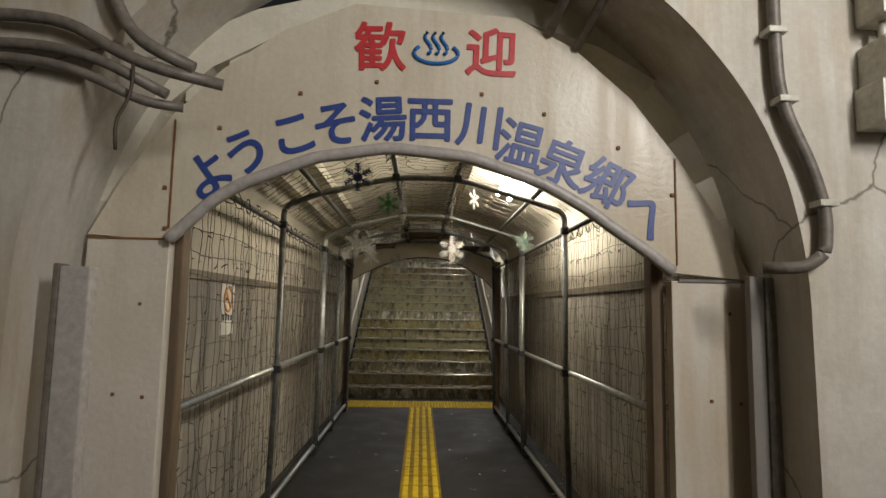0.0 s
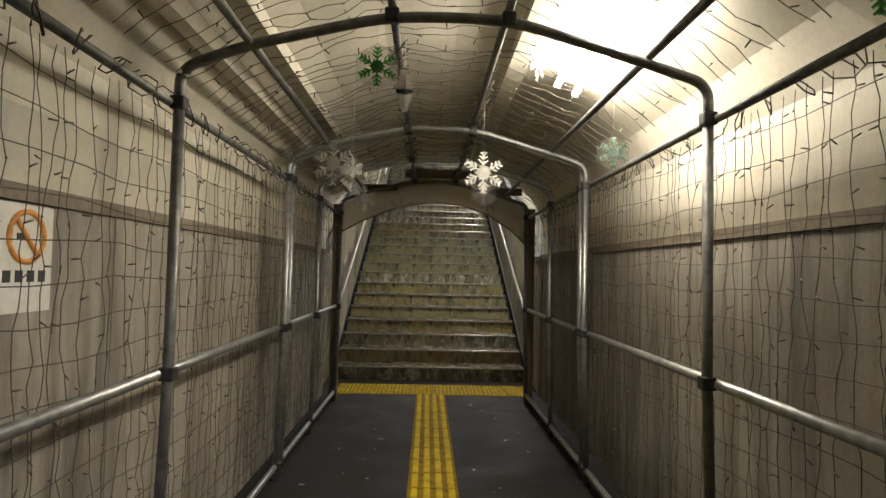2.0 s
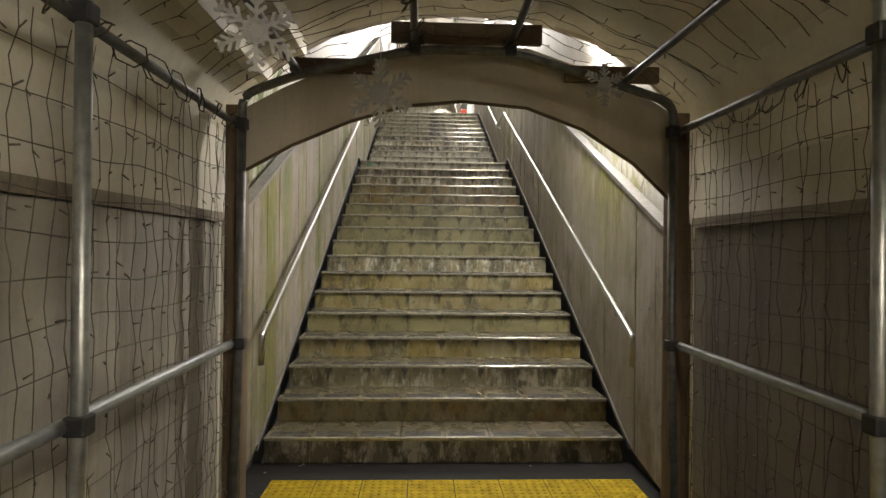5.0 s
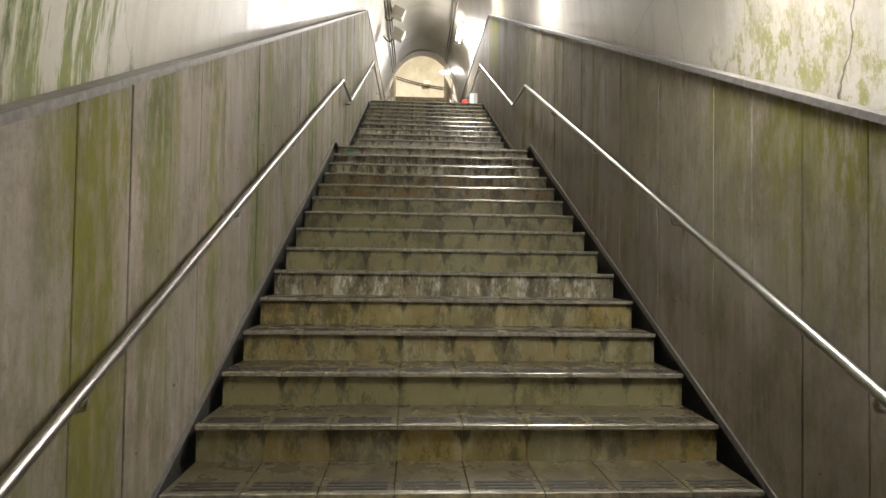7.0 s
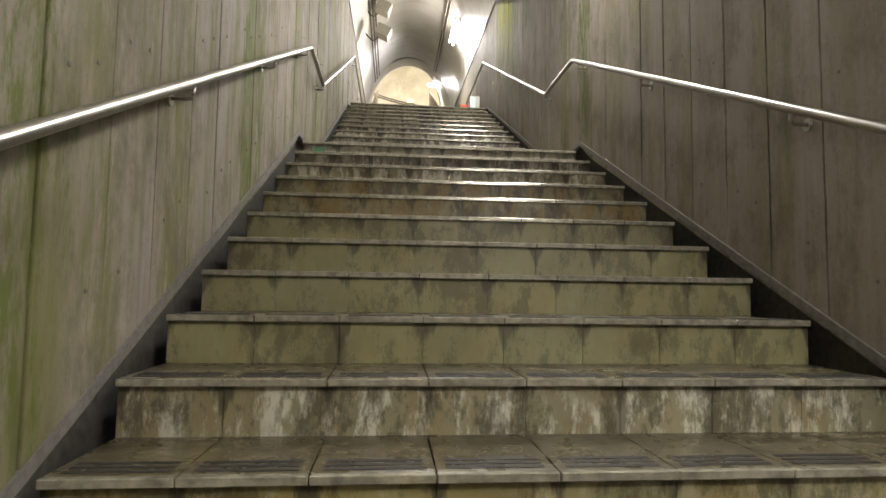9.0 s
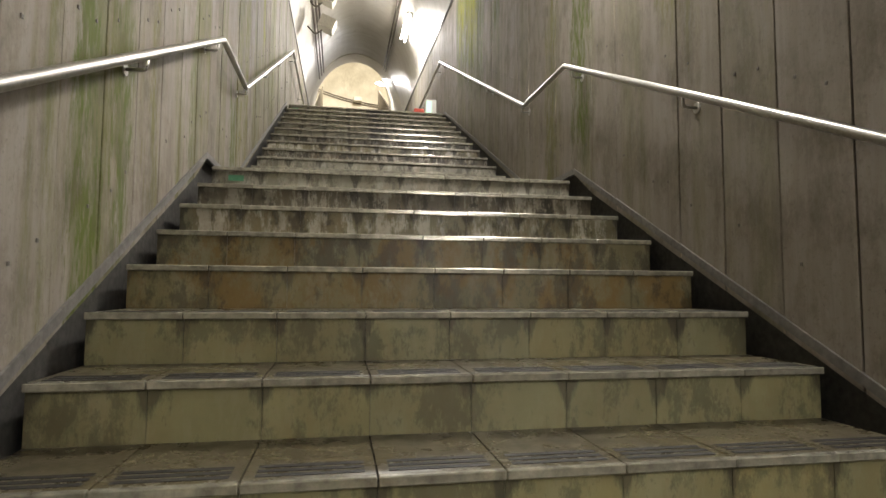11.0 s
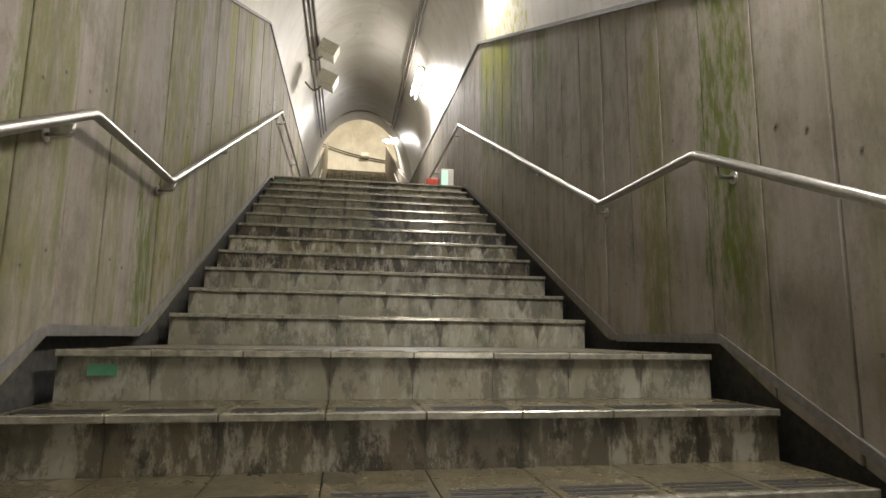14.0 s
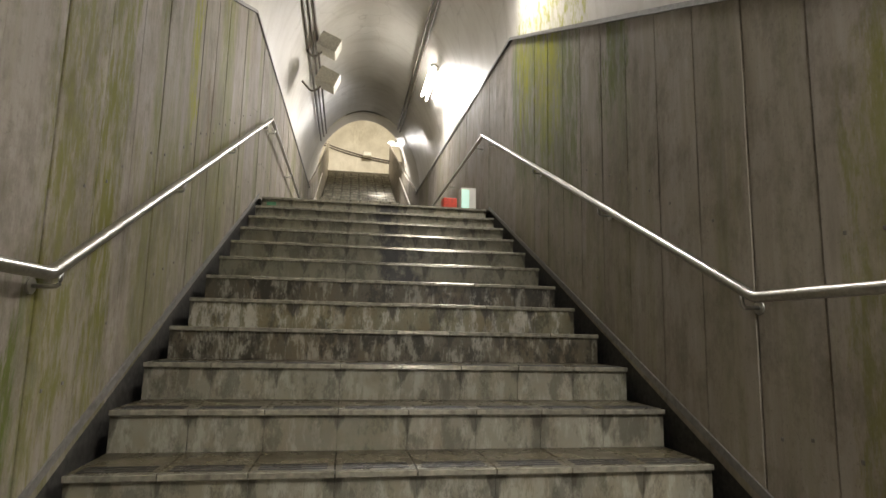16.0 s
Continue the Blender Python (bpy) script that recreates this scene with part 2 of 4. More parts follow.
def riser_mat(name, base, other, white=0.0, rust=0.0, grime=0.4, drip=0.8, soot=0.0):
    """Stair riser tile: drips below the nosing joints, a ragged darker top edge, grime, lime bloom and rust in the
    amounts given.
    """
    q = Mat(name)
    r = q.rand()
    g = q.node("ShaderNodeNewGeometry")
    sp = q.node("ShaderNodeSeparateXYZ")
    q.link(g.outputs["Position"], sp.inputs[0])
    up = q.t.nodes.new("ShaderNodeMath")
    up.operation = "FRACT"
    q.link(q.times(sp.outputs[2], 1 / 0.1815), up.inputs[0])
    tile = q.t.nodes.new("ShaderNodeMath")
    tile.operation = "FRACT"
    q.link(q.plus(q.times(sp.outputs[0], 1 / 0.321875), 1.36 / 0.321875 + 10.5), tile.inputs[0])
    off = q.t.nodes.new("ShaderNodeMath")
    off.operation = "ABSOLUTE"
    q.link(q.plus(tile.outputs[0], -0.5), off.inputs[0])
    runs = q.noise(11, (1, 1, 0.2), 6, 0.75)
    c = q.mix(r, base, other)
    c = q.mix(q.ramp(q.noise(2.6, shift=4.0, detail=7), 0.42, 0.68, 0, 0.6), c, tuple(v * 0.55 for v in base))
    if white:
        w = q.times(q.ramp(q.noise(13, (1, 1, 0.3), 7, 0.75, 9.0), 0.49, 0.57), q.ramp(q.noise(2.0, shift=21.0), 0.36, 0.46))
        c = q.mix(q.times(w, white), c, (0.56, 0.54, 0.46))
    if rust:
        c = q.mix(q.times(q.ramp(q.noise(4, (1, 1, 0.6), 8, 0.75, 41.0), 0.48, 0.57), rust), c, (0.2, 0.12, 0.028))
    c = q.mix(q.ramp(q.noise(6, (1, 1, 0.5), 9, 0.78, 31.0), 0.5, 0.57, 0, grime), c, (0.03, 0.025, 0.014))
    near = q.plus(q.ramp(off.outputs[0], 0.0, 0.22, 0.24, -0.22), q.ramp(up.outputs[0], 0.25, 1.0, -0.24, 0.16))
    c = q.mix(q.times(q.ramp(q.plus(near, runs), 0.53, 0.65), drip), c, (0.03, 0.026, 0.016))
    # darker towards the top edge, broken up by the runs
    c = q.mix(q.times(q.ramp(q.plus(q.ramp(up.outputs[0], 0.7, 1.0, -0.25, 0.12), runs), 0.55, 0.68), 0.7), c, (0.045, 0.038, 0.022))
    if soot:
        x = q.plus(sp.outputs[0], q.ramp(q.noise(5, (1, 1, 0.7), 6, 0.7, 13.0), 0.3, 0.7, -0.16, 0.16))
        m = q.times(q.ramp(x, -0.12, 0.0), q.ramp(x, 0.2, 0.08))
        c = q.mix(q.times(m, soot), c, (0.03, 0.03, 0.034))
    q.bump(runs, 0.2, 0.004)
    return q.done(c, q.ramp(runs, 0.3, 0.7, 0.34, 0.55))


def tread_mat():
    q = Mat("stair_tile")
    r = q.rand()
    n = q.noise(5, detail=9, rough=0.72)
    c = q.mix(q.ramp(n, 0.3, 0.7), (0.16, 0.135, 0.075), (0.045, 0.039, 0.026))
    c = q.mix(q.ramp(r, 0, 1, 0, 0.4), c, (0.12, 0.1, 0.065))
    q.bump(q.noise(60), 0.15, 0.003)
    return q.done(c, q.ramp(n, 0.35, 0.65, 0.16, 0.42))


M_PLANK, M_TREAD = plank_mat(), tread_mat()
M_OLIVE = riser_mat("olive_riser", (0.27, 0.245, 0.12), (0.235, 0.225, 0.125), 0.05, 0.15, 0.5, 0.7)
M_YELLOWED = riser_mat("yellowed_riser", (0.31, 0.25, 0.08), (0.23, 0.215, 0.12), 0.25, 0.3, 0.6)
M_BLOOM = riser_mat("lime_bloomed_riser", (0.27, 0.25, 0.16), (0.25, 0.23, 0.14), 1.0, 0.3, 0.65)
M_RUSTY = riser_mat("rust_stained_riser", (0.24, 0.2, 0.09), (0.22, 0.2, 0.11), 0.1, 0.8, 0.6, 0.6)
M_GREY = riser_mat("grey_riser", (0.3, 0.285, 0.225), (0.25, 0.24, 0.18), 0.35, 0.15, 0.5, 0.7)
M_STREAKED = riser_mat("soot_streaked_riser", (0.28, 0.27, 0.2), (0.25, 0.24, 0.17), 0.15, 0.1, 0.45, 0.6, 0.9)
M_GRIMY = riser_mat("grimy_riser", (0.14, 0.122, 0.08), (0.1, 0.088, 0.06), 0.5, 0.15, 0.95)
LOWER_RISERS = (M_GRIMY, M_RUSTY, M_BLOOM, M_YELLOWED, M_OLIVE, M_YELLOWED, M_YELLOWED, M_BLOOM, M_OLIVE, M_OLIVE, M_OLIVE, M_OLIVE, M_RUSTY, M_RUSTY, M_BLOOM, M_GRIMY, M_GREY)
UPPER_RISERS = (M_GREY, M_GREY, M_GREY, M_GRIMY, M_BLOOM, M_GRIMY, M_STREAKED, M_STREAKED, M_STREAKED, M_STREAKED, M_STREAKED, M_STREAKED)
M_NOSE = plain("worn_nosing", (0.4, 0.38, 0.31), 0.2, 0.45, 0.4, 25)
M_GROOVE = plain("groove_rubber", (0.016, 0.015, 0.014), 0.6)
M_STEEL = plain("brushed_steel", (0.46, 0.45, 0.42), 0.33, 1.0, 0.15, 60)
M_PIPE = plain("galvanised_pipe", (0.36, 0.37, 0.36), 0.42, 0.8, 0.25, 20)
M_OLDPIPE = plain("tarnished_pipe", (0.17, 0.17, 0.16), 0.5, 0.6, 0.35, 20)
M_CLAMP = plain("dark_clamp", (0.05, 0.05, 0.05), 0.5, 0.5)
M_WIRE = plain("dark_wire", (0.06, 0.045, 0.03), 0.6)
M_BULB = plain("tiny_bulb", (0.09, 0.075, 0.05), 0.3)
M_CAP = plain("cap_metal", (0.2, 0.19, 0.18), 0.5, 0.3)
M_YELLOW = plain("tactile_yellow", (0.47, 0.335, 0.016), 0.7, 0.0, 0.25, 14)
M_WORN = plain("tactile_dull", (0.34, 0.24, 0.012), 0.7, 0.0, 0.3, 14)
# darker yellow for the base between the raised bars
M_BAR_BASE = plain("tactile_dark_base", (0.2, 0.13, 0.008), 0.75, 0.0, 0.35, 14)
for _m in (M_YELLOW, M_WORN, M_BAR_BASE):
    _m.node_tree.nodes["Principled BSDF"].inputs["Specular IOR Level"].default_value = 0.08
M_WOOD = concrete("old_timber", (0.2, 0.135, 0.075), (0.055, 0.04, 0.026), None, 0, 0.8, 0.7)
M_TRIM = plain("dado_strip", (0.17, 0.14, 0.1), 0.6, 0, 0.3)
M_BLUE = plain("blue_letter", (0.03, 0.06, 0.24), 0.42, 0, 0.15)
M_SKYBLUE = plain("spring_mark_blue", (0.02, 0.14, 0.42), 0.35, 0, 0.1)
M_RED = plain("red_letter", (0.5, 0.03, 0.035), 0.45, 0, 0.15)
M_FRAME = plain("grey_trim_pipe", (0.42, 0.39, 0.36), 0.4, 0.0, 0.2)
M_CONDUIT = plain("old_conduit", (0.17, 0.15, 0.125), 0.5, 0.1, 0.3)
M_GREYPOST = concrete("grey_post", (0.26, 0.245, 0.22), (0.13, 0.115, 0.1), None, 0, 0.6, 0.6)
M_BOX = plain("painted_box", (0.5, 0.48, 0.4), 0.45, 0.1, 0.2)
M_RUST = plain("rust_screw", (0.2, 0.09, 0.03), 0.8)
M_SCREW = plain("dull_screw", (0.13, 0.115, 0.1), 0.5, 0.3)
M_PAPER = plain("white_paper", (0.7, 0.68, 0.62), 0.6, 0, 0.08)
M_ORANGE = plain("orange_print", (0.75, 0.33, 0.07), 0.6, 0, 0.1)
M_BLACK = plain("black_print", (0.03, 0.03, 0.03), 0.6)
M_FLAKE = plain("pearl_white_foam", (0.33, 0.32, 0.29), 0.5, 0, 0.08)
M_GREEN = plain("green_print", (0.1, 0.45, 0.1), 0.5, 0, 0.15)
M_PALEGREEN = plain("pale_green_print", (0.16, 0.24, 0.19), 0.5, 0, 0.15)
M_TAPE = plain("green_tape", (0.08, 0.25, 0.13), 0.5, 0, 0.15)
M_REDBOX = plain("red_paint", (0.6, 0.06, 0.03), 0.4)


def glow(name, c, s):
    q = Mat(name)
    q.b.inputs["Emission Color"].default_value = (*c, 1)
    q.b.inputs["Emission Strength"].default_value = s
    return q.done(c, 0.4)


M_TUBE = glow("lit_tube", (1.0, 0.955, 0.9), 82.0)
M_WARMTUBE = glow("lit_warm_tube", (1.0, 0.92, 0.79), 92.0)
M_EXIT = glow("lit_green_sign", (0.6, 0.9, 0.75), 0.4)


def clear_mat():
    q = Mat("clear_film")
    q.b.inputs["Transmission Weight"].default_value = 0.95
    q.b.inputs["IOR"].default_value = 1.1
    return q.done((0.9, 0.9, 0.86), 0.25)


M_CLEAR = clear_mat()


def floor_mat():
    q = Mat("asphalt_floor")
    f, b = q.noise(120, detail=3), q.noise(2.2)
    c = q.mix(q.ramp(b, 0.3, 0.7), (0.008, 0.0076, 0.007), (0.021, 0.0195, 0.017))
    c = q.mix(q.ramp(f, 0.64, 0.76), c, (0.09, 0.083, 0.075))
    c = q.mix(q.ramp(q.noise(9, detail=2, shift=3.0), 0.7, 0.73), c, (0.25, 0.24, 0.22))
    q.bump(f, 0.5, 0.004)
    q.b.inputs["Specular IOR Level"].default_value = 0.2
    return q.done(c, q.ramp(b, 0.3, 0.7, 0.6, 0.85))


M_FLOOR = floor_mat()

# ---- building helpers ----


def mesh_of(name, bm, *mats):
    me = bpy.data.meshes.new(name)
    bm.normal_update()
    bm.to_mesh(me)
    bm.free()
    for m in mats:
        me.materials.append(m)
    return me


def part(name, bm, mat, parent=None, label="", smooth=False):
    mats = mat if isinstance(mat, tuple) else (mat,)
    me = mesh_of(name, bm, *mats)
    if smooth:
        for p in me.polygons:
            p.use_smooth = True
    ob = new(name, me)
    if parent is not None:
        ob.parent = parent
    if label:
        tagged(ob, label)
    return ob


def thing(name, label, category, group="", kind="", at=(0, 0, 0)):
    ob = new(name)
    ob.location = at
    ob.empty_display_size = 0.1
    return tagged(ob, label, category, group, kind)


def box(bm, x0, x1, y0, y1, z0, z1, mi=0):
    v = [bm.verts.new((x, y, z)) for x in (x0, x1) for y in (y0, y1) for z in (z0, z1)]
    for f in ((0, 1, 3, 2), (4, 6, 7, 5), (0, 4, 5, 1), (2, 3, 7, 6), (0, 2, 6, 4), (1, 5, 7, 3)):
        bm.faces.new([v[i] for i in f]).material_index = mi
    return v


def boxes(*specs):
    bm = bmesh.new()
    for s in specs:
        box(bm, *s)
    return bm


def soft(bm, w=0.006, seg=2):
    bmesh.ops.bevel(bm, geom=bm.edges[:], offset=w, segments=seg, affect="EDGES", profile=0.6)
    return bm


def tube(bm, pts, r, n=8, mi=0, cap=True):
    """A round tube along a line of points."""
    pts = [Vector(p) for p in pts]
    rings = []
    for i, p in enumerate(pts):
        d = (pts[min(i + 1, len(pts) - 1)] - pts[max(i - 1, 0)]).normalized()
        up = Vector((0, 0, 1)) if abs(d.z) < 0.9 else Vector((1, 0, 0))
        a = d.cross(up).normalized()
        b = d.cross(a)
        rr = r[i] if isinstance(r, list) else r
        rings.append([bm.verts.new(p + rr * (math.cos(2 * math.pi * k / n) * a + math.sin(2 * math.pi * k / n) * b)) for k in range(n)])
    for u, w in zip(rings, rings[1:]):
        for k in range(n):
            f = bm.faces.new((u[k], u[(k + 1) % n], w[(k + 1) % n], w[k]))
            f.material_index, f.smooth = mi, True
    if cap and n > 3:
        bm.faces.new(rings[0][::-1]).material_index = mi
        bm.faces.new(rings[-1]).material_index = mi
    return bm


def tubes(lines, r, n=8):
    bm = bmesh.new()
    for l in lines:
        tube(bm, l, r, n)
    return bm


def rounded(pts, rad, n=5):
    """The line with its corners rounded."""
    pts = [Vector(p) for p in pts]
    out = [pts[0]]
    for a, b, c in zip(pts, pts[1:], pts[2:]):
        k = min(rad, 0.45 * (a - b).length, 0.45 * (c - b).length)
        p, q = b + (a - b).normalized() * k, b + (c - b).normalized() * k
        out += [(p.lerp(b, i / n)).lerp(b.lerp(q, i / n), i / n) for i in range(n + 1)]
    return out + [pts[-1]]


def slab(pts, thick, axis):
    """A flat polygon given as 2D points, with thickness along axis ('y' or 'x')."""
    bm = bmesh.new()
    a, b = thick
    mk = (lambda u, w, t: (u, t, w)) if axis == "y" else (lambda u, w, t: (t, u, w))
    lo, hi = [bm.verts.new(mk(u, w, a)) for u, w in pts], [bm.verts.new(mk(u, w, b)) for u, w in pts]
    bm.faces.new(lo), bm.faces.new(hi[::-1])
    for i in range(len(pts)):
        j = (i + 1) % len(pts)
        bm.faces.new((lo[i], hi[i], hi[j], lo[j]))
    bmesh.ops.recalc_face_normals(bm, faces=bm.faces[:])
    return bm


def band(outer, inner, y0, y1):
    """A solid between two lines of (x, z) with equal counts, from y0 to y1."""
    bm = bmesh.new()
    rows = [[bm.verts.new((x, y, z)) for x, z in line] for line in (outer, inner) for y in (y0, y1)]
    o0, o1, i0, i1 = rows
    for k in range(len(outer) - 1):
        for a, b in ((o0, i0), (i0, i1), (i1, o1), (o1, o0)):
            bm.faces.new((a[k], a[k + 1], b[k + 1], b[k]))
    for k in (0, len(outer) - 1):
        bm.faces.new((o0[k], i0[k], i1[k], o1[k]))
    bmesh.ops.recalc_face_normals(bm, faces=bm.faces[:])
    return bm


def loft(profiles, smooth=True):
    """A skin through lines of 3D points with equal counts."""
    bm = bmesh.new()
    rows = [[bm.verts.new(p) for p in line] for line in profiles]
    for a, b in zip(rows, rows[1:]):
        for k in range(len(a) - 1):
            bm.faces.new((a[k], a[k + 1], b[k + 1], b[k])).smooth = smooth
    return bm


def arc(cx, cz, rx, rz, a0, a1, n):
    return [(cx + rx * math.cos(radians(a0 + (a1 - a0) * i / n)), cz + rz * math.sin(radians(a0 + (a1 - a0) * i / n))) for i in range(n + 1)]


def at_x(line, x):
    """The height of a line of (x, z), sorted by x, at x."""
    for (xa, za), (xb, zb) in zip(line, line[1:]):
        if xa <= x <= xb:
            return za + (zb - za) * (x - xa) / (xb - xa)
    return line[0][1] if x < line[0][0] else line[-1][1]


# ---- plan ----
RISE, TREAD = 0.1815, 0.3795
Y_FOOT, Y_UP, Y_THIRD = 9.108, 16.5, 27.2
SX0, SX1 = -1.36, 1.215
MID = (SX0 + SX1) / 2
Z_TOP = 29 * RISE
CAP = [(8.2, 1.655), (8.5, 1.655), (19.75, 6.93), (28.3, 7.25)]
NOSE_LINE = [(8.2, 0.0), (9.05, 0.12), (15.15, 17 * RISE), (16.1, 17 * RISE), (20.65, Z_TOP), (28.3, Z_TOP)]
WX0, WX1 = -1.36, 1.27

# ---- floor and platform ----
part("floor", boxes((-4.5, 4.5, -4.2, 9.1, -0.2, 0.0)), M_FLOOR)
tagged(bpy.data.objects["floor"], "dark worn asphalt floor of the passage and platform", "floor", kind="structure")

SIGN_TOP = [(-1.46, 1.8), (-1.33, 2.05), (-1.15, 2.31), (-0.95, 2.52), (-0.7, 2.70), (-0.4, 2.83), (0.3, 2.79), (0.55, 2.66), (0.8, 2.44), (1.0, 2.18), (1.18, 1.9), (1.31, 1.66)]
SIGN_ARCH = [(-1.13, 1.78), (-1.09, 1.82), (-0.97, 1.94), (-0.85, 2.02), (-0.55, 2.14), (-0.24, 2.19), (0.1, 2.16), (0.42, 2.05), (0.6, 1.95), (0.71, 1.87), (0.86, 1.77), (0.96, 1.69)]
OUTER_ARCH = [(-1.52, 0.0), (-1.5, 1.72), (-1.45, 1.98), (-1.33, 2.29), (-1.12, 2.62), (-0.8, 2.9), (-0.4, 3.04), (0.1, 3.04), (0.5, 2.92), (0.86, 2.65), (1.1, 2.35), (1.24, 2.05), (1.31, 1.7), (1.33, 0.0)]

OUTER_ARCH = [(p.x, p.y) for p in rounded([(x, z, 0) for x, z in OUTER_ARCH], 0.3, 4)]


def around(line, reach):
    """The outer rim of a wall with an arched opening: each point pushed out to a box."""
    x0, x1, top = reach
    out = []
    for x, z in line:
        k = max(abs(x + 0.1) / (x1 + 0.1), 0.001)
        if z <= 1.72:
            out.append((x0 if x < 0 else x1, z))
        else:
            s = max(abs(x + 0.1), 1e-3)
            t = min((x1 - 0.0) / s, (top - 1.2) / max(z - 1.2, 1e-3))
            out.append((min(x1, max(x0, -0.1 + (x + 0.1) * t)), min(top, 1.2 + (z - 1.2) * t)))
    return out


w = part("wall_platform", band(around(OUTER_ARCH, (-4.5, 4.5, 4.0)), OUTER_ARCH, 1.24, 1.7), M_OUTER)
tagged(w, "cracked off-white plastered tunnel wall round the arched entrance", "wall", kind="structure")
# out of view: back, sides and ceiling added to enclose the platform lamps
w = part("wall_unseen_back", boxes((-4.5, 4.5, -4.4, -4.2, 0, 4)), M_OUTER)
tagged(w, "unseen plain platform wall, added to close the room", "wall", kind="structure")
for nm, x in (("wall_platform_west", -4.6), ("wall_platform_east", 4.5)):
    w = part(nm, boxes((x, x + 0.1, -4.2, 1.7, 0, 4)), M_OUTER)
    tagged(w, "unseen plain platform wall, added to close the room", "wall", kind="structure")
w = part("ceiling_unseen", boxes((-4.5, 4.5, -4.2, 1.7, 4.0, 4.15)), M_OUTER)
tagged(w, "unseen plain platform ceiling, added to close the room", "ceiling", kind="structure")

# ---- passage shell ----
PROFILE = [(-1.36, 1.95), (-1.33, 2.15), (-1.22, 2.36), (-1.02, 2.55), (-0.75, 2.70), (-0.4, 2.80), (0.0, 2.83), (0.35, 2.80), (0.68, 2.70), (0.94, 2.55), (1.13, 2.36), (1.24, 2.15), (1.27, 1.95)]
OUTP = [(x * 1.12 - 0.0, z + 0.12) for x, z in PROFILE]
OUTP[0], OUTP[-1] = (-1.52, 1.95), (1.43, 1.95)
c = part("ceiling_passage", band(OUTP, PROFILE, 1.66, 8.14), M_CEIL, smooth=False)
tagged(c, "cream painted vaulted ceiling with lengthwise battens", "ceiling", kind="structure")
for nm, x0, x1, s in (("wall_passage_west", -1.52, -1.36, 1), ("wall_passage_east", 1.27, 1.43, -1)):
    w = part(nm, boxes((x0, x1, 1.66, 8.14, 0.0, 1.95)), M_WALL)
    tagged(w, "cream painted passage wall with damp stains and net shadows in its streaks", "wall", kind="structure")
    f = x1 if s > 0 else x0
    y = 1.68
    k = 0
    while y < 8.1:
        y2 = min(8.12, y + 0.9)
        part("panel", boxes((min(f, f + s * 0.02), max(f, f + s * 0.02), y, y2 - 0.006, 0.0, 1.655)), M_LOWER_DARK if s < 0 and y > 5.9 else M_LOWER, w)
        y, k = y2, k + 1
    t = part("trim", boxes((min(f, f + s * 0.035), max(f, f + s * 0.035), 1.68, 8.12, 1.66, 1.71)), M_TRIM)
    tagged(t, "dull brown dado strip along the passage wall", "trim", kind="structure")
for x, z in ((-0.92, 2.575), (-1.1, 2.43)):
    t = part("trim", boxes((x - 0.035, x + 0.035, 1.68, 8.1, z - 0.03, z + 0.05)), M_CEIL)
    tagged(t, "cream batten along the vaulted ceiling", "trim", kind="structure")
t = part("trim", boxes((0.33, 0.45, 1.68, 8.1, 2.735, 2.81)), M_CEIL)
tagged(t, "cream cable duct along the vaulted ceiling", "trim", kind="structure")

# ---- entrance sign board ----
sign = thing("welcome_sign", "arched cream sign board with blue and red Japanese lettering", "sign")
part("board", band(SIGN_TOP, SIGN_ARCH, 1.6, 1.64), M_SIGN, sign)
part("rim_pipe", tubes([rounded([(x, 1.585, z) for x, z in SIGN_ARCH], 0.05, 3)], 0.026, 10), M_FRAME, sign, "grey pipe trim along the arch")
for x, z in ((-1.16, 2.0), (-1.15, 1.83), (-0.62, 2.42), (-0.3, 2.48), (0.15, 2.44), (0.42, 2.36), (0.74, 2.22), (0.97, 2.02), (-0.95, 2.26)):
    part("screw", soft(boxes((x - 0.008, x + 0.008, 1.592, 1.6, z - 0.008, z + 0.008)), 0.002, 1), M_RUST, sign, "rusty screw head")


for x, z0, z1 in ((-1.135, 1.83, 2.29), (0.985, 1.72, 2.18)):
    part("seam", boxes((x - 0.003, x + 0.003, 1.594, 1.6, z0, z1)), M_RUST, sign, "rust-edged seam between boards")
part("seam", boxes((-1.46, -1.14, 1.594, 1.6, 1.783, 1.79)), M_RUST, sign)
part("seam", boxes((0.99, 1.3, 1.592, 1.6, 1.65, 1.662)), M_CONDUIT, sign)


def glyph(ch, x, z, size, turn, mat):
    cu = bpy.data.curves.new("letter", "FONT")
    cu.body, cu.size, cu.align_x, cu.align_y = ch, size, "CENTER", "CENTER"
    cu.extrude = 0.0005
    tmp = new("letter", cu)
    bpy.context.view_layer.update()
    me = bpy.data.meshes.new_from_object(tmp.evaluated_get(bpy.context.evaluated_depsgraph_get()))
    bpy.data.objects.remove(tmp)
    xs, ys = [v.co.x for v in me.vertices], [v.co.y for v in me.vertices]
    if xs:
        mx, my = (min(xs) + max(xs)) / 2, (min(ys) + max(ys)) / 2
        for v in me.vertices:
            v.co.x -= mx
            v.co.y -= my
    thin, d = bmesh.new(), size * 0.02
    for k, (dx, dy) in enumerate(((0, 0), (d, 0), (-d, 0), (0, d), (0, -d), (0.7 * d, 0.7 * d), (-0.7 * d, -0.7 * d), (0.7 * d, -0.7 * d), (-0.7 * d, 0.7 * d))):
        n0 = len(thin.verts)
        thin.from_mesh(me)
        thin.verts.ensure_lookup_table()
        bmesh.ops.translate(thin, verts=thin.verts[n0:], vec=(dx, dy, 0.0002 * k))
    me = mesh_of("letter", thin, mat)
    ob = new("letter", me)
    ob.matrix_basis = pose(x, 1.597, z, 90, -turn, 0)
    ob.parent = sign
    return ob


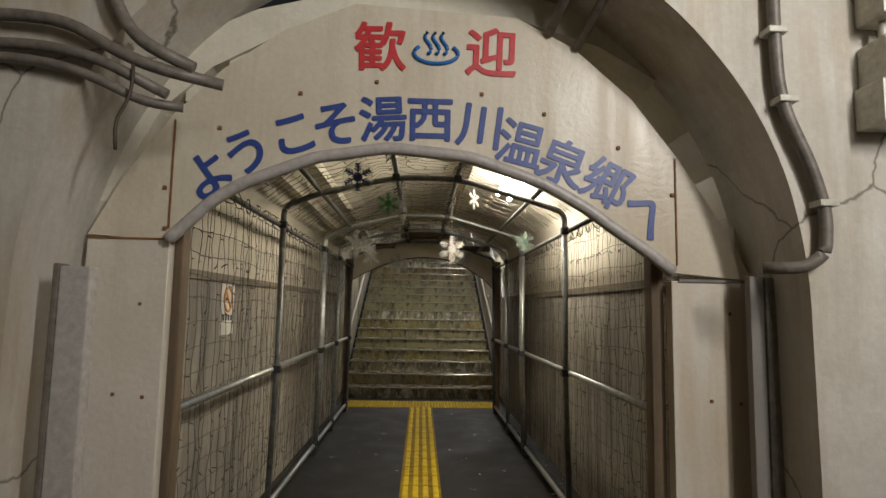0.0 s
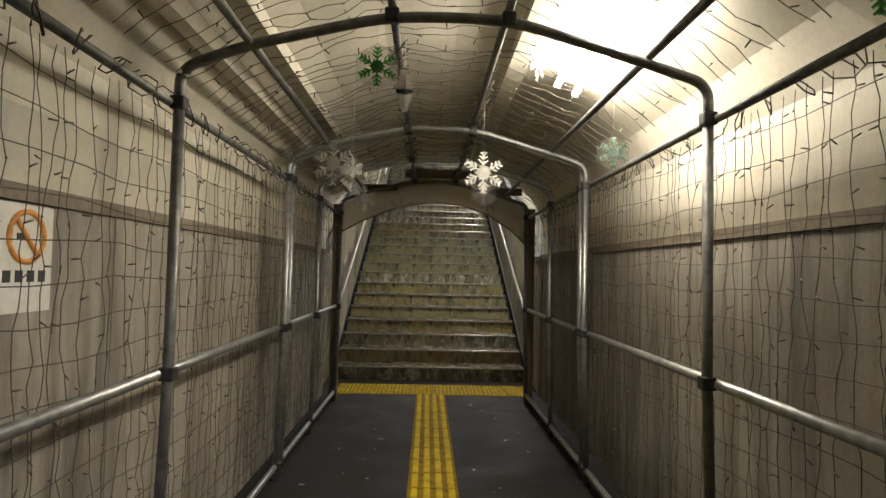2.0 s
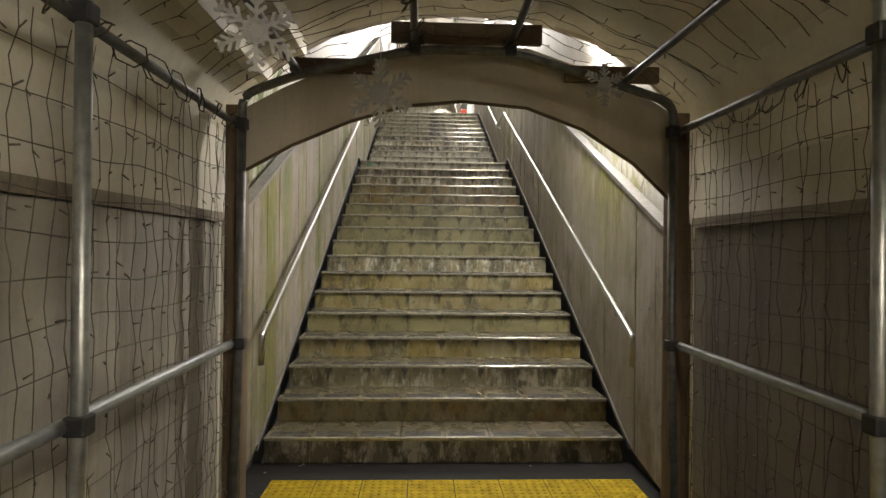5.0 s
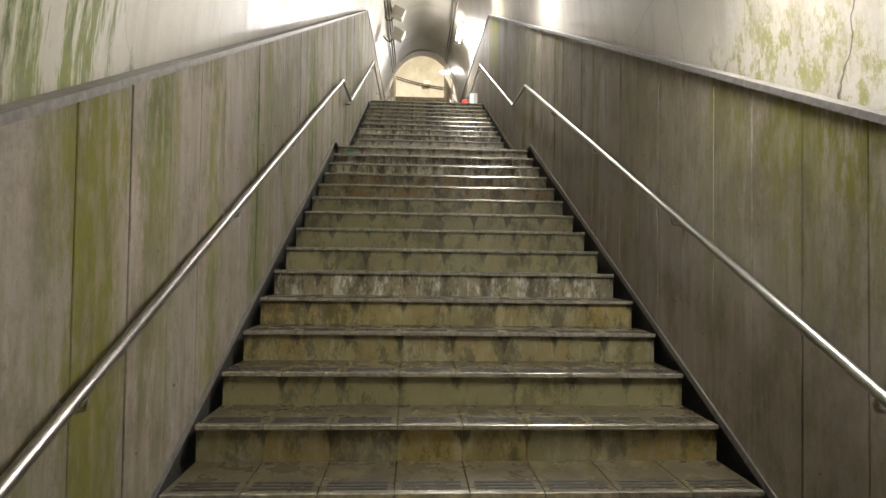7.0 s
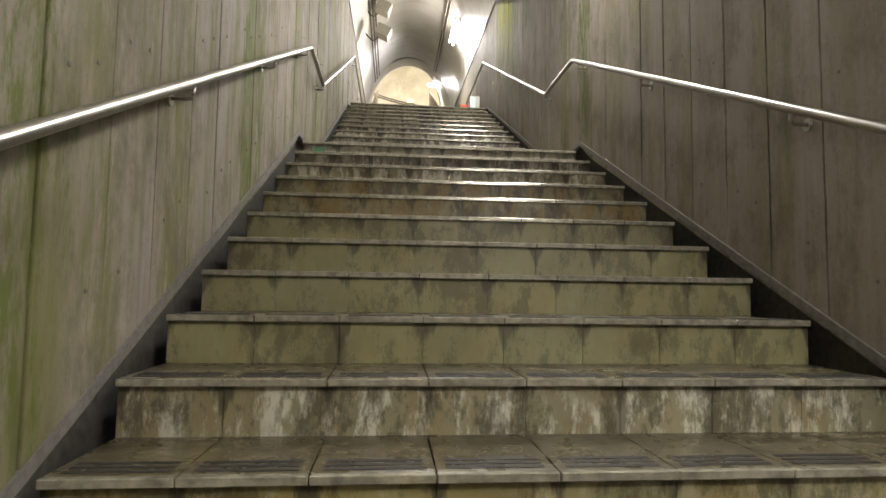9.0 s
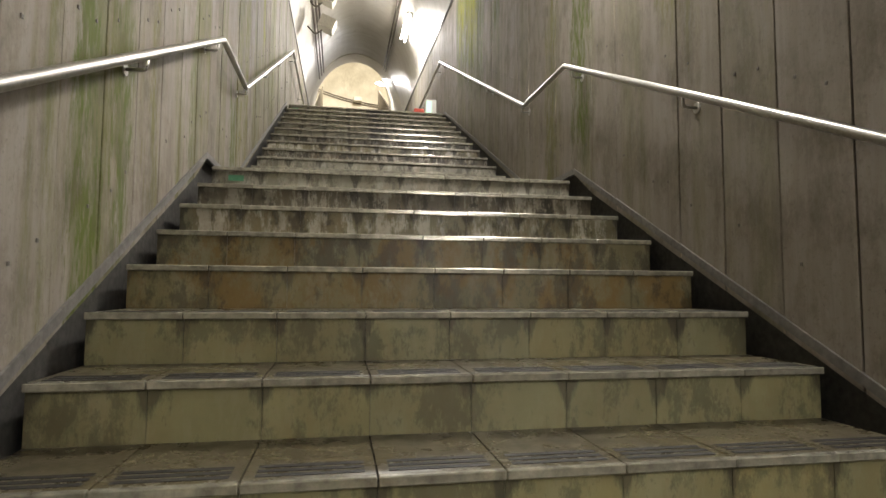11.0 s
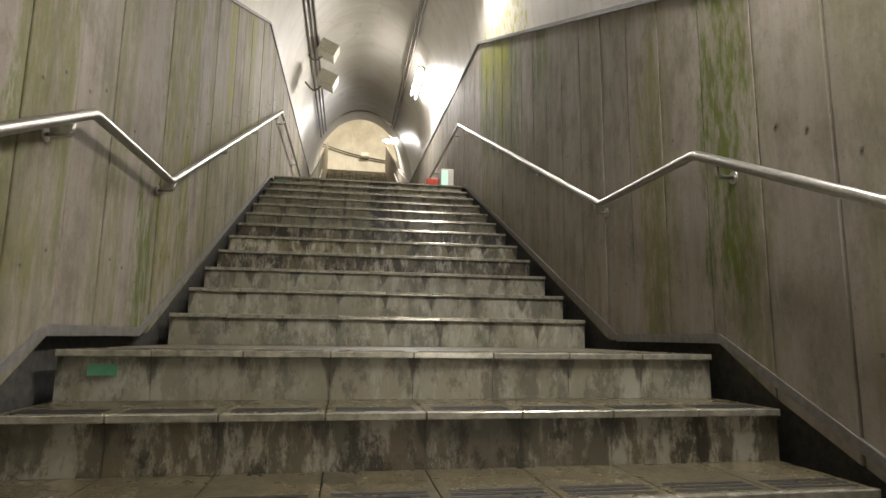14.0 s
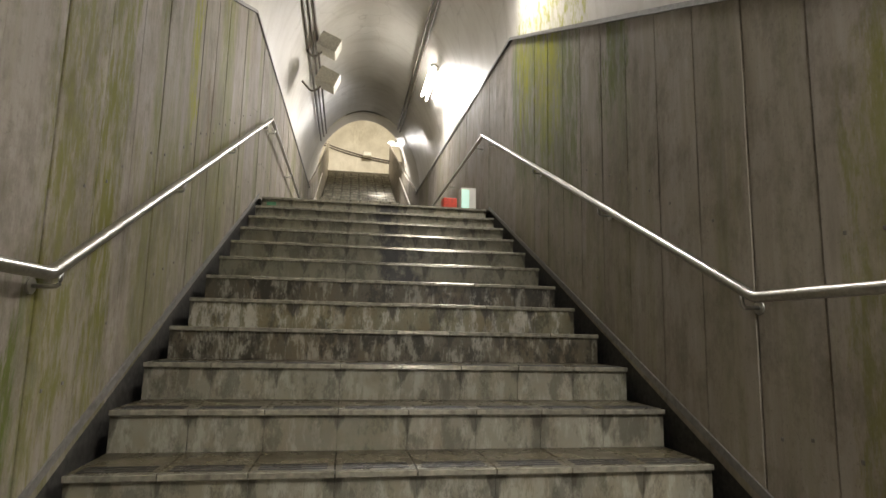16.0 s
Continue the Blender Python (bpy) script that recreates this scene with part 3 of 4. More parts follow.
for ch, x, z, turn in (("よ", -0.99, 2.06, 36), ("う", -0.84, 2.16, 30), ("こ", -0.64, 2.24, 18), ("そ", -0.47, 2.29, 10), ("湯", -0.27, 2.32, 4), ("西", -0.07, 2.32, 0),
                       ("川", 0.14, 2.30, -7), ("温", 0.32, 2.23, -14), ("泉", 0.50, 2.15, -20), ("郷", 0.69, 2.065, -27), ("へ", 0.855, 1.93, -48)):
    glyph(ch, x, z, 0.21, turn, M_BLUE)
glyph("歓", -0.29, 2.64, 0.23, 1, M_RED)
glyph("迎", 0.19, 2.63, 0.23, -2, M_RED)
bm = bmesh.new()
tube(bm, [(-0.05 + 0.095 * math.cos(a), 1.597, 2.615 + 0.045 * math.sin(a)) for a in [radians(140 + 260 * i / 24) for i in range(25)]], 0.009, 6)
for dx in (-0.035, 0.0, 0.035):
    tube(bm, [(-0.05 + dx + 0.014 * math.sin(i / 8 * 6.0), 1.597, 2.61 + 0.1 * i / 8) for i in range(9)], 0.008, 6)
part("spring_mark", bm, M_SKYBLUE, sign, "blue hot-spring mark with three plumes of steam")

for nm, x0, x1, ztop, lab in (("jamb_panel", -1.46, -1.13, 1.79, "white painted jamb panel with rust spots"), ("jamb_panel", 0.96, 1.31, 1.655, "white painted jamb panel with rust spots")):
    j = thing(nm, lab, "panel")
    part("board", soft(boxes((x0, x1, 1.6, 1.66, 0.0, ztop)), 0.005), M_JAMB, j)
    for z, f in ((0.35, 0.2), (1.15, 0.8), (1.16, 0.45), (1.52, 0.7)):
        x = x0 + (x1 - x0) * f
        part("screw", soft(boxes((x - 0.007, x + 0.007, 1.594, 1.6, z - 0.007, z + 0.007)), 0.002, 1), M_RUST, j, "rusty screw head")
for x0, x1 in ((-1.16, -1.10), (0.9, 0.955)):
    j = part("timber_post", soft(boxes((x0, x1, 1.67, 1.75, 0.0, 1.95)), 0.006), M_WOOD)
    tagged(j, "rough brown timber post inside the arched entrance", "post")
j = thing("wall_post", "pale weathered channel post with a dark edge beside the jamb", "post")
part("post", soft(boxes((-1.375, -1.27, 1.3, 1.36, 0.0, 1.65)), 0.006), M_FRAME, j)
# the channel's dark left side, built as a separate strip
part("dark_edge", soft(boxes((-1.4, -1.376, 1.3, 1.36, 0.0, 1.66)), 0.006), M_CONDUIT, j, "dark strip along the left side of the channel post")
j = thing("wall_post", "dark grey double channel post beside the entrance jamb", "post")
part("post", soft(boxes((1.215, 1.272, 1.46, 1.5, 0.0, 1.672)), 0.006), M_GREYPOST, j)
part("dark_edge", soft(boxes((1.273, 1.325, 1.45, 1.5, 0.0, 1.668)), 0.006), M_CONDUIT, j, "brown inner channel")

# conduits on the platform wall
cond = thing("conduit_bundle", "bundle of dark conduits bending along the tunnel wall", "conduit")
part("conduit", tubes([rounded([(-2.4, 1.19, 2.52), (-1.5, 1.19, 2.52), (-1.35, 1.19, 2.5), (-1.1, 1.2, 2.36), (-0.84, 1.3, 2.33)], 0.12)], 0.022, 10), M_CONDUIT, cond)
part("conduit", tubes([rounded([(-2.4, 1.2, 2.42), (-1.45, 1.2, 2.42), (-1.25, 1.2, 2.38), (-1.02, 1.25, 2.27)], 0.1)], 0.02, 10), M_CONDUIT, cond)
part("conduit", tubes([rounded([(-2.4, 1.2, 2.37), (-1.5, 1.2, 2.37), (-1.3, 1.2, 2.33), (-1.1, 1.25, 2.24), (-0.98, 1.3, 2.24)], 0.1)], 0.018, 10), M_CONDUIT, cond)
part("flexible_hose", tubes([rounded([(-1.24, 1.2, 3.2), (-1.22, 1.2, 2.62), (-1.12, 1.2, 2.45), (-0.93, 1.25, 2.37)], 0.12)], 0.024, 10), M_CONDUIT, cond, "ribbed grey flexible hose")
part("loose_cable", tubes([rounded([(-1.12, 1.2, 2.36), (-1.12, 1.2, 2.25), (-1.17, 1.2, 2.15), (-1.16, 1.2, 2.05)], 0.06)], 0.006, 6), M_WIRE, cond, "thin loose black cable")
cond = thing("wall_conduit", "grey conduit pipe curving down the wall with clips", "conduit")
CL = rounded([(1.21, 1.2, 3.3), (1.19, 1.2, 2.62), (1.2, 1.2, 2.3), (1.31, 1.2, 2.05), (1.355, 1.2, 1.88), (1.345, 1.2, 1.74), (1.28, 1.22, 1.69), (1.16, 1.28, 1.69)], 0.12)
part("conduit", tubes([CL], 0.023, 10), M_CONDUIT, cond)
for x, z in ((1.19, 2.56), (1.22, 2.3), (1.35, 1.92)):
    part("clip", soft(boxes((x - 0.035, x + 0.035, 1.17, 1.238, z - 0.012, z + 0.012)), 0.004), M_BOX, cond)
j = thing("junction_boxes", "grey electrical boxes joined by short conduits on the wall", "electrical box")
for x0, x1, z0, z1 in ((1.53, 1.68, 2.6, 2.78), (1.53, 1.63, 2.36, 2.52), (1.51, 1.64, 2.2, 2.36)):
    part("box", soft(boxes((x0, x1, 1.1, 1.24, z0, z1)), 0.008), M_BOX, j)
part("conduit", tubes([[(1.58, 1.17, 2.5), (1.58, 1.17, 2.62)], [(1.62, 1.17, 2.44), (2.2, 1.17, 2.44)]], 0.014, 8), M_BOX, j)
cond = thing("ceiling_conduit", "pair of pale conduits running down the arch soffit", "conduit")
part("conduit", tubes([[(0.52, 1.25, 2.9), (0.44, 1.59, 2.72)]], 0.02, 8), M_CONDUIT, cond)
part("conduit", tubes([[(0.66, 1.25, 2.86), (0.56, 1.59, 2.66)]], 0.02, 8), M_CONDUIT, cond)

# ---- pipe frames in the passage ----
PX0, PX1 = -1.13, 0.985


def hoop(y, mat, label, dx=0.0):
    h = thing("pipe_frame", label, "pipe frame", "pipe hoops in the passage", at=(0, y, 0))
    for x, e in ((PX0, -0.03), (PX1, 0.03)):
        part("post", tubes([[(x + e, 0, 0.0), (x, 0, 1.06), (x, 0, 2.1)]], 0.0215, 10), mat, h)
    top = rounded([(PX0, 0, 2.1), (PX0, 0, 2.26), (PX0 + 0.25, 0, 2.36), (-0.3, 0, 2.50), (0.17, 0, 2.50), (PX1 - 0.25, 0, 2.34), (PX1, 0, 2.26), (PX1, 0, 2.1)], 0.16, 6)
    part("arch", tubes([top], 0.0215, 10), mat, h)
    for x, z in ((PX0, 2.12), (PX1, 2.12), (PX0, 1.06), (PX1, 1.06), (PX0 - 0.03, 0.1), (PX1 + 0.03, 0.1), (-0.3, 2.5), (0.17, 2.5)):
        part("clamp", soft(boxes((x - 0.029, x + 0.029, -0.027, 0.027, z - 0.027, z + 0.027)), 0.008), M_CLAMP, h)
    return h


hoop(3.51, M_OLDPIPE, "dull steel pipe hoop with clamps, wound with fairy lights")
hoop(5.32, M_PIPE, "bright galvanised pipe hoop standing beside a second one")
hoop(5.43, M_PIPE, "bright galvanised pipe hoop standing beside a second one")
hoop(6.5, M_PIPE, "galvanised pipe hoop with clamps")
hoop(7.8, M_OLDPIPE, "dark pipe hoop against the timber end frame")
for x, z, m in ((PX0 - 0.03, 0.1, M_PIPE), (PX1 + 0.03, 0.1, M_PIPE), (PX0 - 0.035, 1.06, M_PIPE), (PX1 + 0.035, 1.06, M_PIPE), (PX0 - 0.03, 2.12, M_OLDPIPE), (PX1 + 0.03, 2.12, M_OLDPIPE),
                (-0.86, 2.375, M_OLDPIPE), (0.74, 2.365, M_OLDPIPE), (-0.3, 2.54, M_OLDPIPE), (0.17, 2.54, M_OLDPIPE)):
    p = part("scaffold_pipe", tubes([[(x, 1.7, z), (x, 7.84, z)]], 0.021 if m is M_PIPE else 0.018, 10), m)
    tagged(p, "long galvanised pipe clamped along the hoops" if m is M_PIPE else "long dark pipe wound with wires along the hoops", "pipe", "lengthwise pipes")

# fairy-light nets on both sides and under the ceiling
rng = random.Random(5)


def wavy(a, b, n, amp):
    a, b = Vector(a), Vector(b)
    out, off = [], Vector((0, 0, 0))
    for i in range(n + 1):
        off = off * 0.6 + Vector((rng.uniform(-amp, amp) * 0.35, rng.uniform(-amp, amp), rng.uniform(-amp, amp) * 0.3))
        out.append(a.lerp(b, i / n) + off)
    return out


def stick(bm, p, r=0.0028, l=0.026):
    d = Vector((rng.uniform(-0.5, 0.5), rng.uniform(-1, 1), rng.uniform(-0.5, 0.5))).normalized() * l
    tube(bm, [p, p + d], r, 4)


for nm, x in (("fairy_light_net", PX0 - 0.07), ("fairy_light_net", PX1 + 0.07)):
    net = thing(nm, "unlit fairy-light net of dark wires hung along the wall", "fairy lights", "fairy-light nets")
    for k in range(17):
        bm = bmesh.new()
        z = 0.14 + k * 0.117
        tube(bm, [(x + rng.uniform(-0.008, 0.008), 1.72 + 6.1 * i / 28, z + 0.012 * math.sin(i * 1.3 + k) + rng.uniform(-0.006, 0.006)) for i in range(29)], 0.002, 3, cap=False)
        part("wire", bm, M_WIRE, net)
    bm, bb = bmesh.new(), bmesh.new()
    y = 1.76
    while y < 7.82:
        pts = wavy((x, y, 2.1), (x, y + rng.uniform(-0.03, 0.03), rng.uniform(0.1, 0.35)), 26, 0.018)
        tube(bm, pts, 0.0017, 3, cap=False)
        for p in pts[1::2]:
            if rng.random() < 0.8:
                stick(bb, p)
        y += rng.uniform(0.03, 0.1)
    tagged(part("strand", bm, M_WIRE, net), kind="stuff")
    tagged(part("bulb", bb, M_BULB, net), kind="stuff")
    bm = bmesh.new()
    zc = 2.12
    for i in range(34):
        cy = 1.8 + i * 0.185
        tube(bm, [(x + 0.04 + 0.03 * math.cos(t * 1.05 + i), cy + 0.06 * math.sin(t * 0.9 + i * 2), zc + 0.045 * math.sin(t * 1.05 + i)) for t in range(9)], 0.0032, 3, cap=False)
    tagged(part("loose_loop", bm, M_WIRE, net), kind="stuff")

net = thing("ceiling_light_net", "unlit fairy-light net of dark wires draped under the ceiling", "fairy lights", "fairy-light nets")
bm, bb = bmesh.new(), bmesh.new()
CEIL_LINE = [(PX0, 2.2), (-0.86, 2.42), (-0.3, 2.58), (0.17, 2.58), (0.74, 2.41), (PX1, 2.2)]
y = 1.8
while y < 7.82:
    pts, sag = [], rng.uniform(0.02, 0.05)
    drift = rng.uniform(-0.05, 0.05)
    for i in range(31):
        x = PX0 + (PX1 - PX0) * i / 30
        u = (x - PX0) / (PX1 - PX0)
        pts.append(Vector((x, y + drift * u + 0.02 * math.sin(i * 0.9 + y * 9) + rng.uniform(-0.012, 0.012), at_x(CEIL_LINE, x) + 0.03 - sag * abs(math.sin(u * 9.4)) + rng.uniform(-0.01, 0.01))))
    tube(bm, pts, 0.0019, 3, cap=False)
    for p in pts[1::2]:
        if rng.random() < 0.75:
            stick(bb, p, 0.003, 0.03)
    y += rng.uniform(0.07, 0.13)
for i in range(60):
    cx, cy = rng.choice((-0.3, 0.17)), rng.uniform(1.8, 7.9)
    tube(bm, [(cx + 0.05 * math.cos(t + i), cy + 0.06 * math.sin(t * 0.8 + i), 2.53 + 0.035 * math.sin(t * 1.2 + i)) for t in range(9)], 0.0035, 3, cap=False)
tagged(part("strand", bm, M_WIRE, net), kind="stuff")
tagged(part("bulb", bb, M_BULB, net), kind="stuff")

# fluorescent lamp in the passage
def tube_lamp(name, at, turn, label, length=1.25, lit=M_TUBE):
    l = thing(name, label, "lamp", "fluorescent lamps", at=at)
    l.rotation_euler = turn
    part("housing", soft(boxes((-0.05, 0.05, -length / 2, length / 2, 0.04, 0.09)), 0.01), M_BOX, l)
    for x in (-0.06, 0.06):
        t = part("tube", tubes([[(x, -length / 2 + 0.03, 0.0), (x, length / 2 - 0.03, 0.0)]], 0.016, 10), lit, l, "lit white fluorescent tube")
        for s in (-1, 1):
            part("socket", boxes((x - 0.02, x + 0.02, s * length / 2 - 0.015, s * length / 2 + 0.015, -0.025, 0.05)), M_PAPER, l)
    return l


tube_lamp("fluorescent_lamp", (0.68, 4.03, 2.6), (0, radians(25), 0), "lit twin-tube fluorescent lamp under the passage ceiling", lit=M_WARMTUBE)

# poster
pst = thing("no_smoking_poster", "white no-smoking poster with an orange ring on the passage wall", "poster")
part("sheet", boxes((-1.338, -1.333, 2.86, 3.1, 1.33, 1.652)), M_PAPER, pst)
part("ring", tubes([[(-1.332, 2.98 + 0.075 * math.cos(a), 1.555 + 0.075 * math.sin(a)) for a in [radians(15 * i) for i in range(25)]], [(-1.332, 2.93, 1.61), (-1.332, 3.03, 1.5)]], 0.009, 6), M_ORANGE, pst)
part("cigarette", boxes((-1.333, -1.331, 2.94, 2.99, 1.545, 1.565)), M_BLACK, pst)
for k in range(4):
    part("print_bar", boxes((-1.333, -1.331, 2.89 + k * 0.05, 2.92 + k * 0.05, 1.42, 1.455)), M_BLACK, pst)


# hanging snowflakes
def snowflake(at, r, mat, label, plate=None, turn=0.0, twig=3, thick=0.006):
    s = thing("snowflake_ornament", label, "ornament", "hanging snowflakes", at=at)
    s.rotation_euler = (0, 0, radians(turn))
    bm = bmesh.new()

    def bar(a, b, w):
        a, b = Vector(a), Vector(b)
        d = (b - a).normalized()
        n = Vector((-d.y, d.x)) * w
        lo, hi = [], []
        for p in (a - n, a + n, b + n, b - n):
            lo.append(bm.verts.new((p.x, -thick / 2, p.y)))
            hi.append(bm.verts.new((p.x, thick / 2, p.y)))
        bm.faces.new(lo), bm.faces.new(hi[::-1])
        for i in range(4):
            bm.faces.new((lo[i], hi[i], hi[(i + 1) % 4], lo[(i + 1) % 4]))

    for k in range(6):
        a = radians(60 * k + 90)
        u, v = Vector((math.cos(a), math.sin(a))), Vector((-math.sin(a), math.cos(a)))
        bar((0, 0), u * r, r * 0.045)
        for j in range(twig):
            f, l = 0.42 + 0.22 * j, 0.3 - 0.05 * j
            for sgn in (-1, 1):
                bar(u * r * f, u * r * (f + l * 0.75) + v * sgn * r * l * 0.8, r * 0.042)
        a2 = radians(60 * k + 120)
        bar((0, 0), (math.cos(a2) * r * 0.4, math.sin(a2) * r * 0.4), r * 0.04)
        b2 = radians(60 * k + 150)
        bar((math.cos(a) * r * 0.3, math.sin(a) * r * 0.3), (math.cos(b2) * r * 0.3, math.sin(b2) * r * 0.3), r * 0.05)
    bmesh.ops.recalc_face_normals(bm, faces=bm.faces[:])
    part("flake", bm, mat, s)
    if plate:
        bm = slab([(r * 1.25 * math.cos(radians(60 * k + 30)), r * 1.25 * math.sin(radians(60 * k + 30))) for k in range(6)], (0.006, 0.009), "y")
        part("plate", bm, plate, s, "translucent hexagonal plate")
    top = 2.56 - at[2]
    if top > r:
        part("thread", tubes([[(0, 0, r * 0.9), (0, 0, top)]], 0.0012, 4), M_PAPER, s)
    return s


snowflake((-0.49, 2.64, 2.30), 0.085, M_BLUE, "dark blue printed snowflake on a clear hexagon", M_CLEAR)
snowflake((-0.36, 3.56, 2.31), 0.08, M_GREEN, "green printed snowflake on a clear hexagon", M_CLEAR)
snowflake((0.19, 4.71, 2.085), 0.125, M_FLAKE, "large white foam snowflake hanging on a thread", None, 8)
snowflake((-0.725, 4.74, 2.12), 0.13, M_FLAKE, "large white glittered snowflake hanging on a thread", None, -15)
snowflake((-0.58, 4.55, 2.06), 0.055, M_FLAKE, "small iridescent snowflake on a clear hexagon", M_CLEAR, 10)
snowflake((0.30, 3.6, 2.36), 0.075, M_FLAKE, "small white foam snowflake seen edge on", None, 55)
snowflake((0.886, 2.5, 2.18), 0.09, M_GREEN, "pale green snowflake on a clear hexagon", M_CLEAR)
snowflake((0.79, 4.1, 2.1), 0.075, M_PALEGREEN, "pale green snowflake on a clear hexagon", M_CLEAR)
snowflake((0.33, 6.1, 2.16), 0.1, M_FLAKE, "round white snowflake hanging on a thread", M_CLEAR)
snowflake((-0.75, 6.7, 2.16), 0.12, M_FLAKE, "white foam snowflake hanging near the end frame", None, 20)
snowflake((-0.42, 7.2, 2.12), 0.13, M_FLAKE, "white foam snowflake hanging near the end frame", None, -10)
snowflake((0.48, 7.3, 2.2), 0.085, M_FLAKE, "small white snowflake hanging near the end frame", None, 5)
bl = thing("hanging_lantern", "small translucent faceted paper lantern hanging from the pipe", "ornament", at=(-0.255, 3.75, 2.27))
bm = bmesh.new()
bmesh.ops.create_cone(bm, segments=6, radius1=0.012, radius2=0.045, depth=0.09, cap_ends=True, matrix=Matrix.Translation((0, 0, -0.045)))
bmesh.ops.create_cone(bm, segments=6, radius1=0.045, radius2=0.02, depth=0.1, cap_ends=True, matrix=Matrix.Translation((0, 0, 0.05)))
part("lantern_body", bm, M_CLEAR, bl)
part("thread", tubes([[(0, 0, 0.1), (0, 0, 0.25)]], 0.0015, 4), M_PAPER, bl)

# ---- timber end frame of the passage ----
END_TOP = [(-1.2, 2.25), (-1.0, 2.36), (-0.7, 2.5), (-0.35, 2.6), (-0.05, 2.62), (0.3, 2.6), (0.6, 2.5), (0.9, 2.37), (1.1, 2.26)]
END_ARCH = [(-1.2, 1.93), (-0.95, 2.07), (-0.65, 2.2), (-0.35, 2.29), (-0.05, 2.32), (0.3, 2.29), (0.6, 2.18), (0.88, 2.0), (1.1, 1.79)]
END_TOP, END_ARCH = [[(-0.22 + (x + 0.22) * 0.955, 1.53 + (z - 1.53) * 0.955) for x, z in l] for l in (END_TOP, END_ARCH)]
es = thing("end_sign", "cream arched board, the bare back of a sign", "sign")
part("board", band(END_TOP, END_ARCH, 7.9, 7.93), M_SIGN, es)
part("edge_strip", tubes([[(x, 7.915, z) for x, z in END_ARCH]], 0.014, 8), M_WOOD, es)
for x0, x1 in ((-1.23, -1.14), (1.01, 1.1)):
    p = part("timber_post", soft(boxes((x0, x1, 7.86, 7.97, 0.0, 2.23)), 0.008), M_WOOD)
    tagged(p, "rough brown timber post carrying the end sign", "post", "end frame timbers")
for x0, x1, z0, z1 in ((-0.42, 0.34, 2.56, 2.66), (-0.92, -0.5, 2.4, 2.47), (0.46, 0.94, 2.38, 2.46)):
    p = part("timber_rail", soft(boxes((x0, x1, 7.86, 7.9, z0, z1)), 0.006), M_WOOD)
    tagged(p, "short dark timber rail over the end sign", "timber rail", "end frame timbers")

# ---- stair hall shell ----
VX0, VX1 = -1.5, 1.36


def vault_line(y, cap_z, rise=2.4, n=28):
    cx, rx = (VX0 + VX1) / 2, (VX1 - VX0) / 2
    out = [(VX1, y, cap_z - 2.2)] + [(x, y, z) for x, z in arc(cx, cap_z - 0.15, rx, rise, 0, 180, n)] + [(VX0, y, cap_z - 2.2)]
    return out


def cap_at(y):
    return at_x(CAP, y)


ys = [8.17, 8.5] + [8.5 + 11.25 * i / 18 for i in range(1, 19)] + [22, 24, 26, 28.3]
v = part("ceiling_stair_vault", loft([vault_line(y, cap_at(y), 2.4 if y < 20 else 2.4 - (y - 20) * 0.02) for y in ys]), M_VAULT)
tagged(v, "pale concrete barrel vault over the stairs with green damp streaks", "ceiling", kind="structure")
sol = v.modifiers.new("thick", "SOLIDIFY")
sol.thickness, sol.offset = 0.12, -1
inner = [(1.27, 0.0)] + [(x, z) for x, z in reversed(PROFILE)] + [(-1.36, 0.0)]


def resample(line, n):
    d = [0.0]
    for a, b in zip(line, line[1:]):
        d.append(d[-1] + math.hypot(b[0] - a[0], b[1] - a[1]))
    out = []
    for i in range(n + 1):
        s = d[-1] * i / n
        k = max(j for j in range(len(d)) if d[j] <= s + 1e-9)
        k = min(k, len(line) - 2)
        f = (s - d[k]) / max(d[k + 1] - d[k], 1e-9)
        out.append((line[k][0] + (line[k + 1][0] - line[k][0]) * f, line[k][1] + (line[k + 1][1] - line[k][1]) * f))
    return out


hall_out = [(1.45, 0.0), (1.45, 1.5)] + [(x, z) for x, z in arc(-0.07, 1.5, 1.52, 2.5, 0, 180, 24)] + [(-1.59, 1.5), (-1.59, 0.0)]
w = part("wall_stair_front", band(resample(hall_out, 40), resample(inner, 40), 8.14, 8.2), M_OUTER)
tagged(w, "plain concrete wall over the passage mouth", "wall", kind="structure")

# beyond the vault: the next flight under its own rising vault, and the lit hall
Z4 = Z_TOP + 30 * RISE
Y4 = Y_THIRD + 14 * TREAD + 1.2 + 14 * TREAD
far = []
for y, cz in ((28.3, 7.25), (29.6, 7.5), (31.4, 8.3), (33.45, 9.25)):
    far.append(vault_line(y, cz, 2.22))
v = part("ceiling_far_vault", loft(far), M_VAULT)
tagged(v, "pale rising concrete vault over the upper stairs", "ceiling", kind="structure")
HY, HF = 39.2, 33.4


def hall_ring(rad, z):
    bend = [(-0.07 + rad * math.cos(radians(t)), HY + rad * math.sin(radians(t)), z) for t in range(0, 181, 6)]
    return [(bend[0][0], HF, z)] + bend + [(bend[-1][0], HF, z)]


hall = [hall_ring(4.6, z) for z in (6.0, Z4 + 2.2)]
dome = [hall_ring(4.6 * math.cos(radians(e)), Z4 + 2.2 + 3.0 * math.sin(radians(e))) for e in range(0, 91, 10)]
w = part("wall_hall", loft(hall), M_CEIL)
tagged(w, "cream curved wall of the bright upper hall", "wall", kind="structure")
w = part("ceiling_hall", loft(dome), M_CEIL)
tagged(w, "cream domed ceiling of the bright upper hall", "ceiling", kind="structure")
w = part("wall_hall_front", boxes((-5.2, VX0, 33.3, 33.5, 5.9, Z4 + 5.3), (VX1, 5.2, 33.3, 33.5, 5.9, Z4 + 5.3), (VX0, VX1, 33.3, 33.5, 11.15, Z4 + 5.3)), M_CEIL)
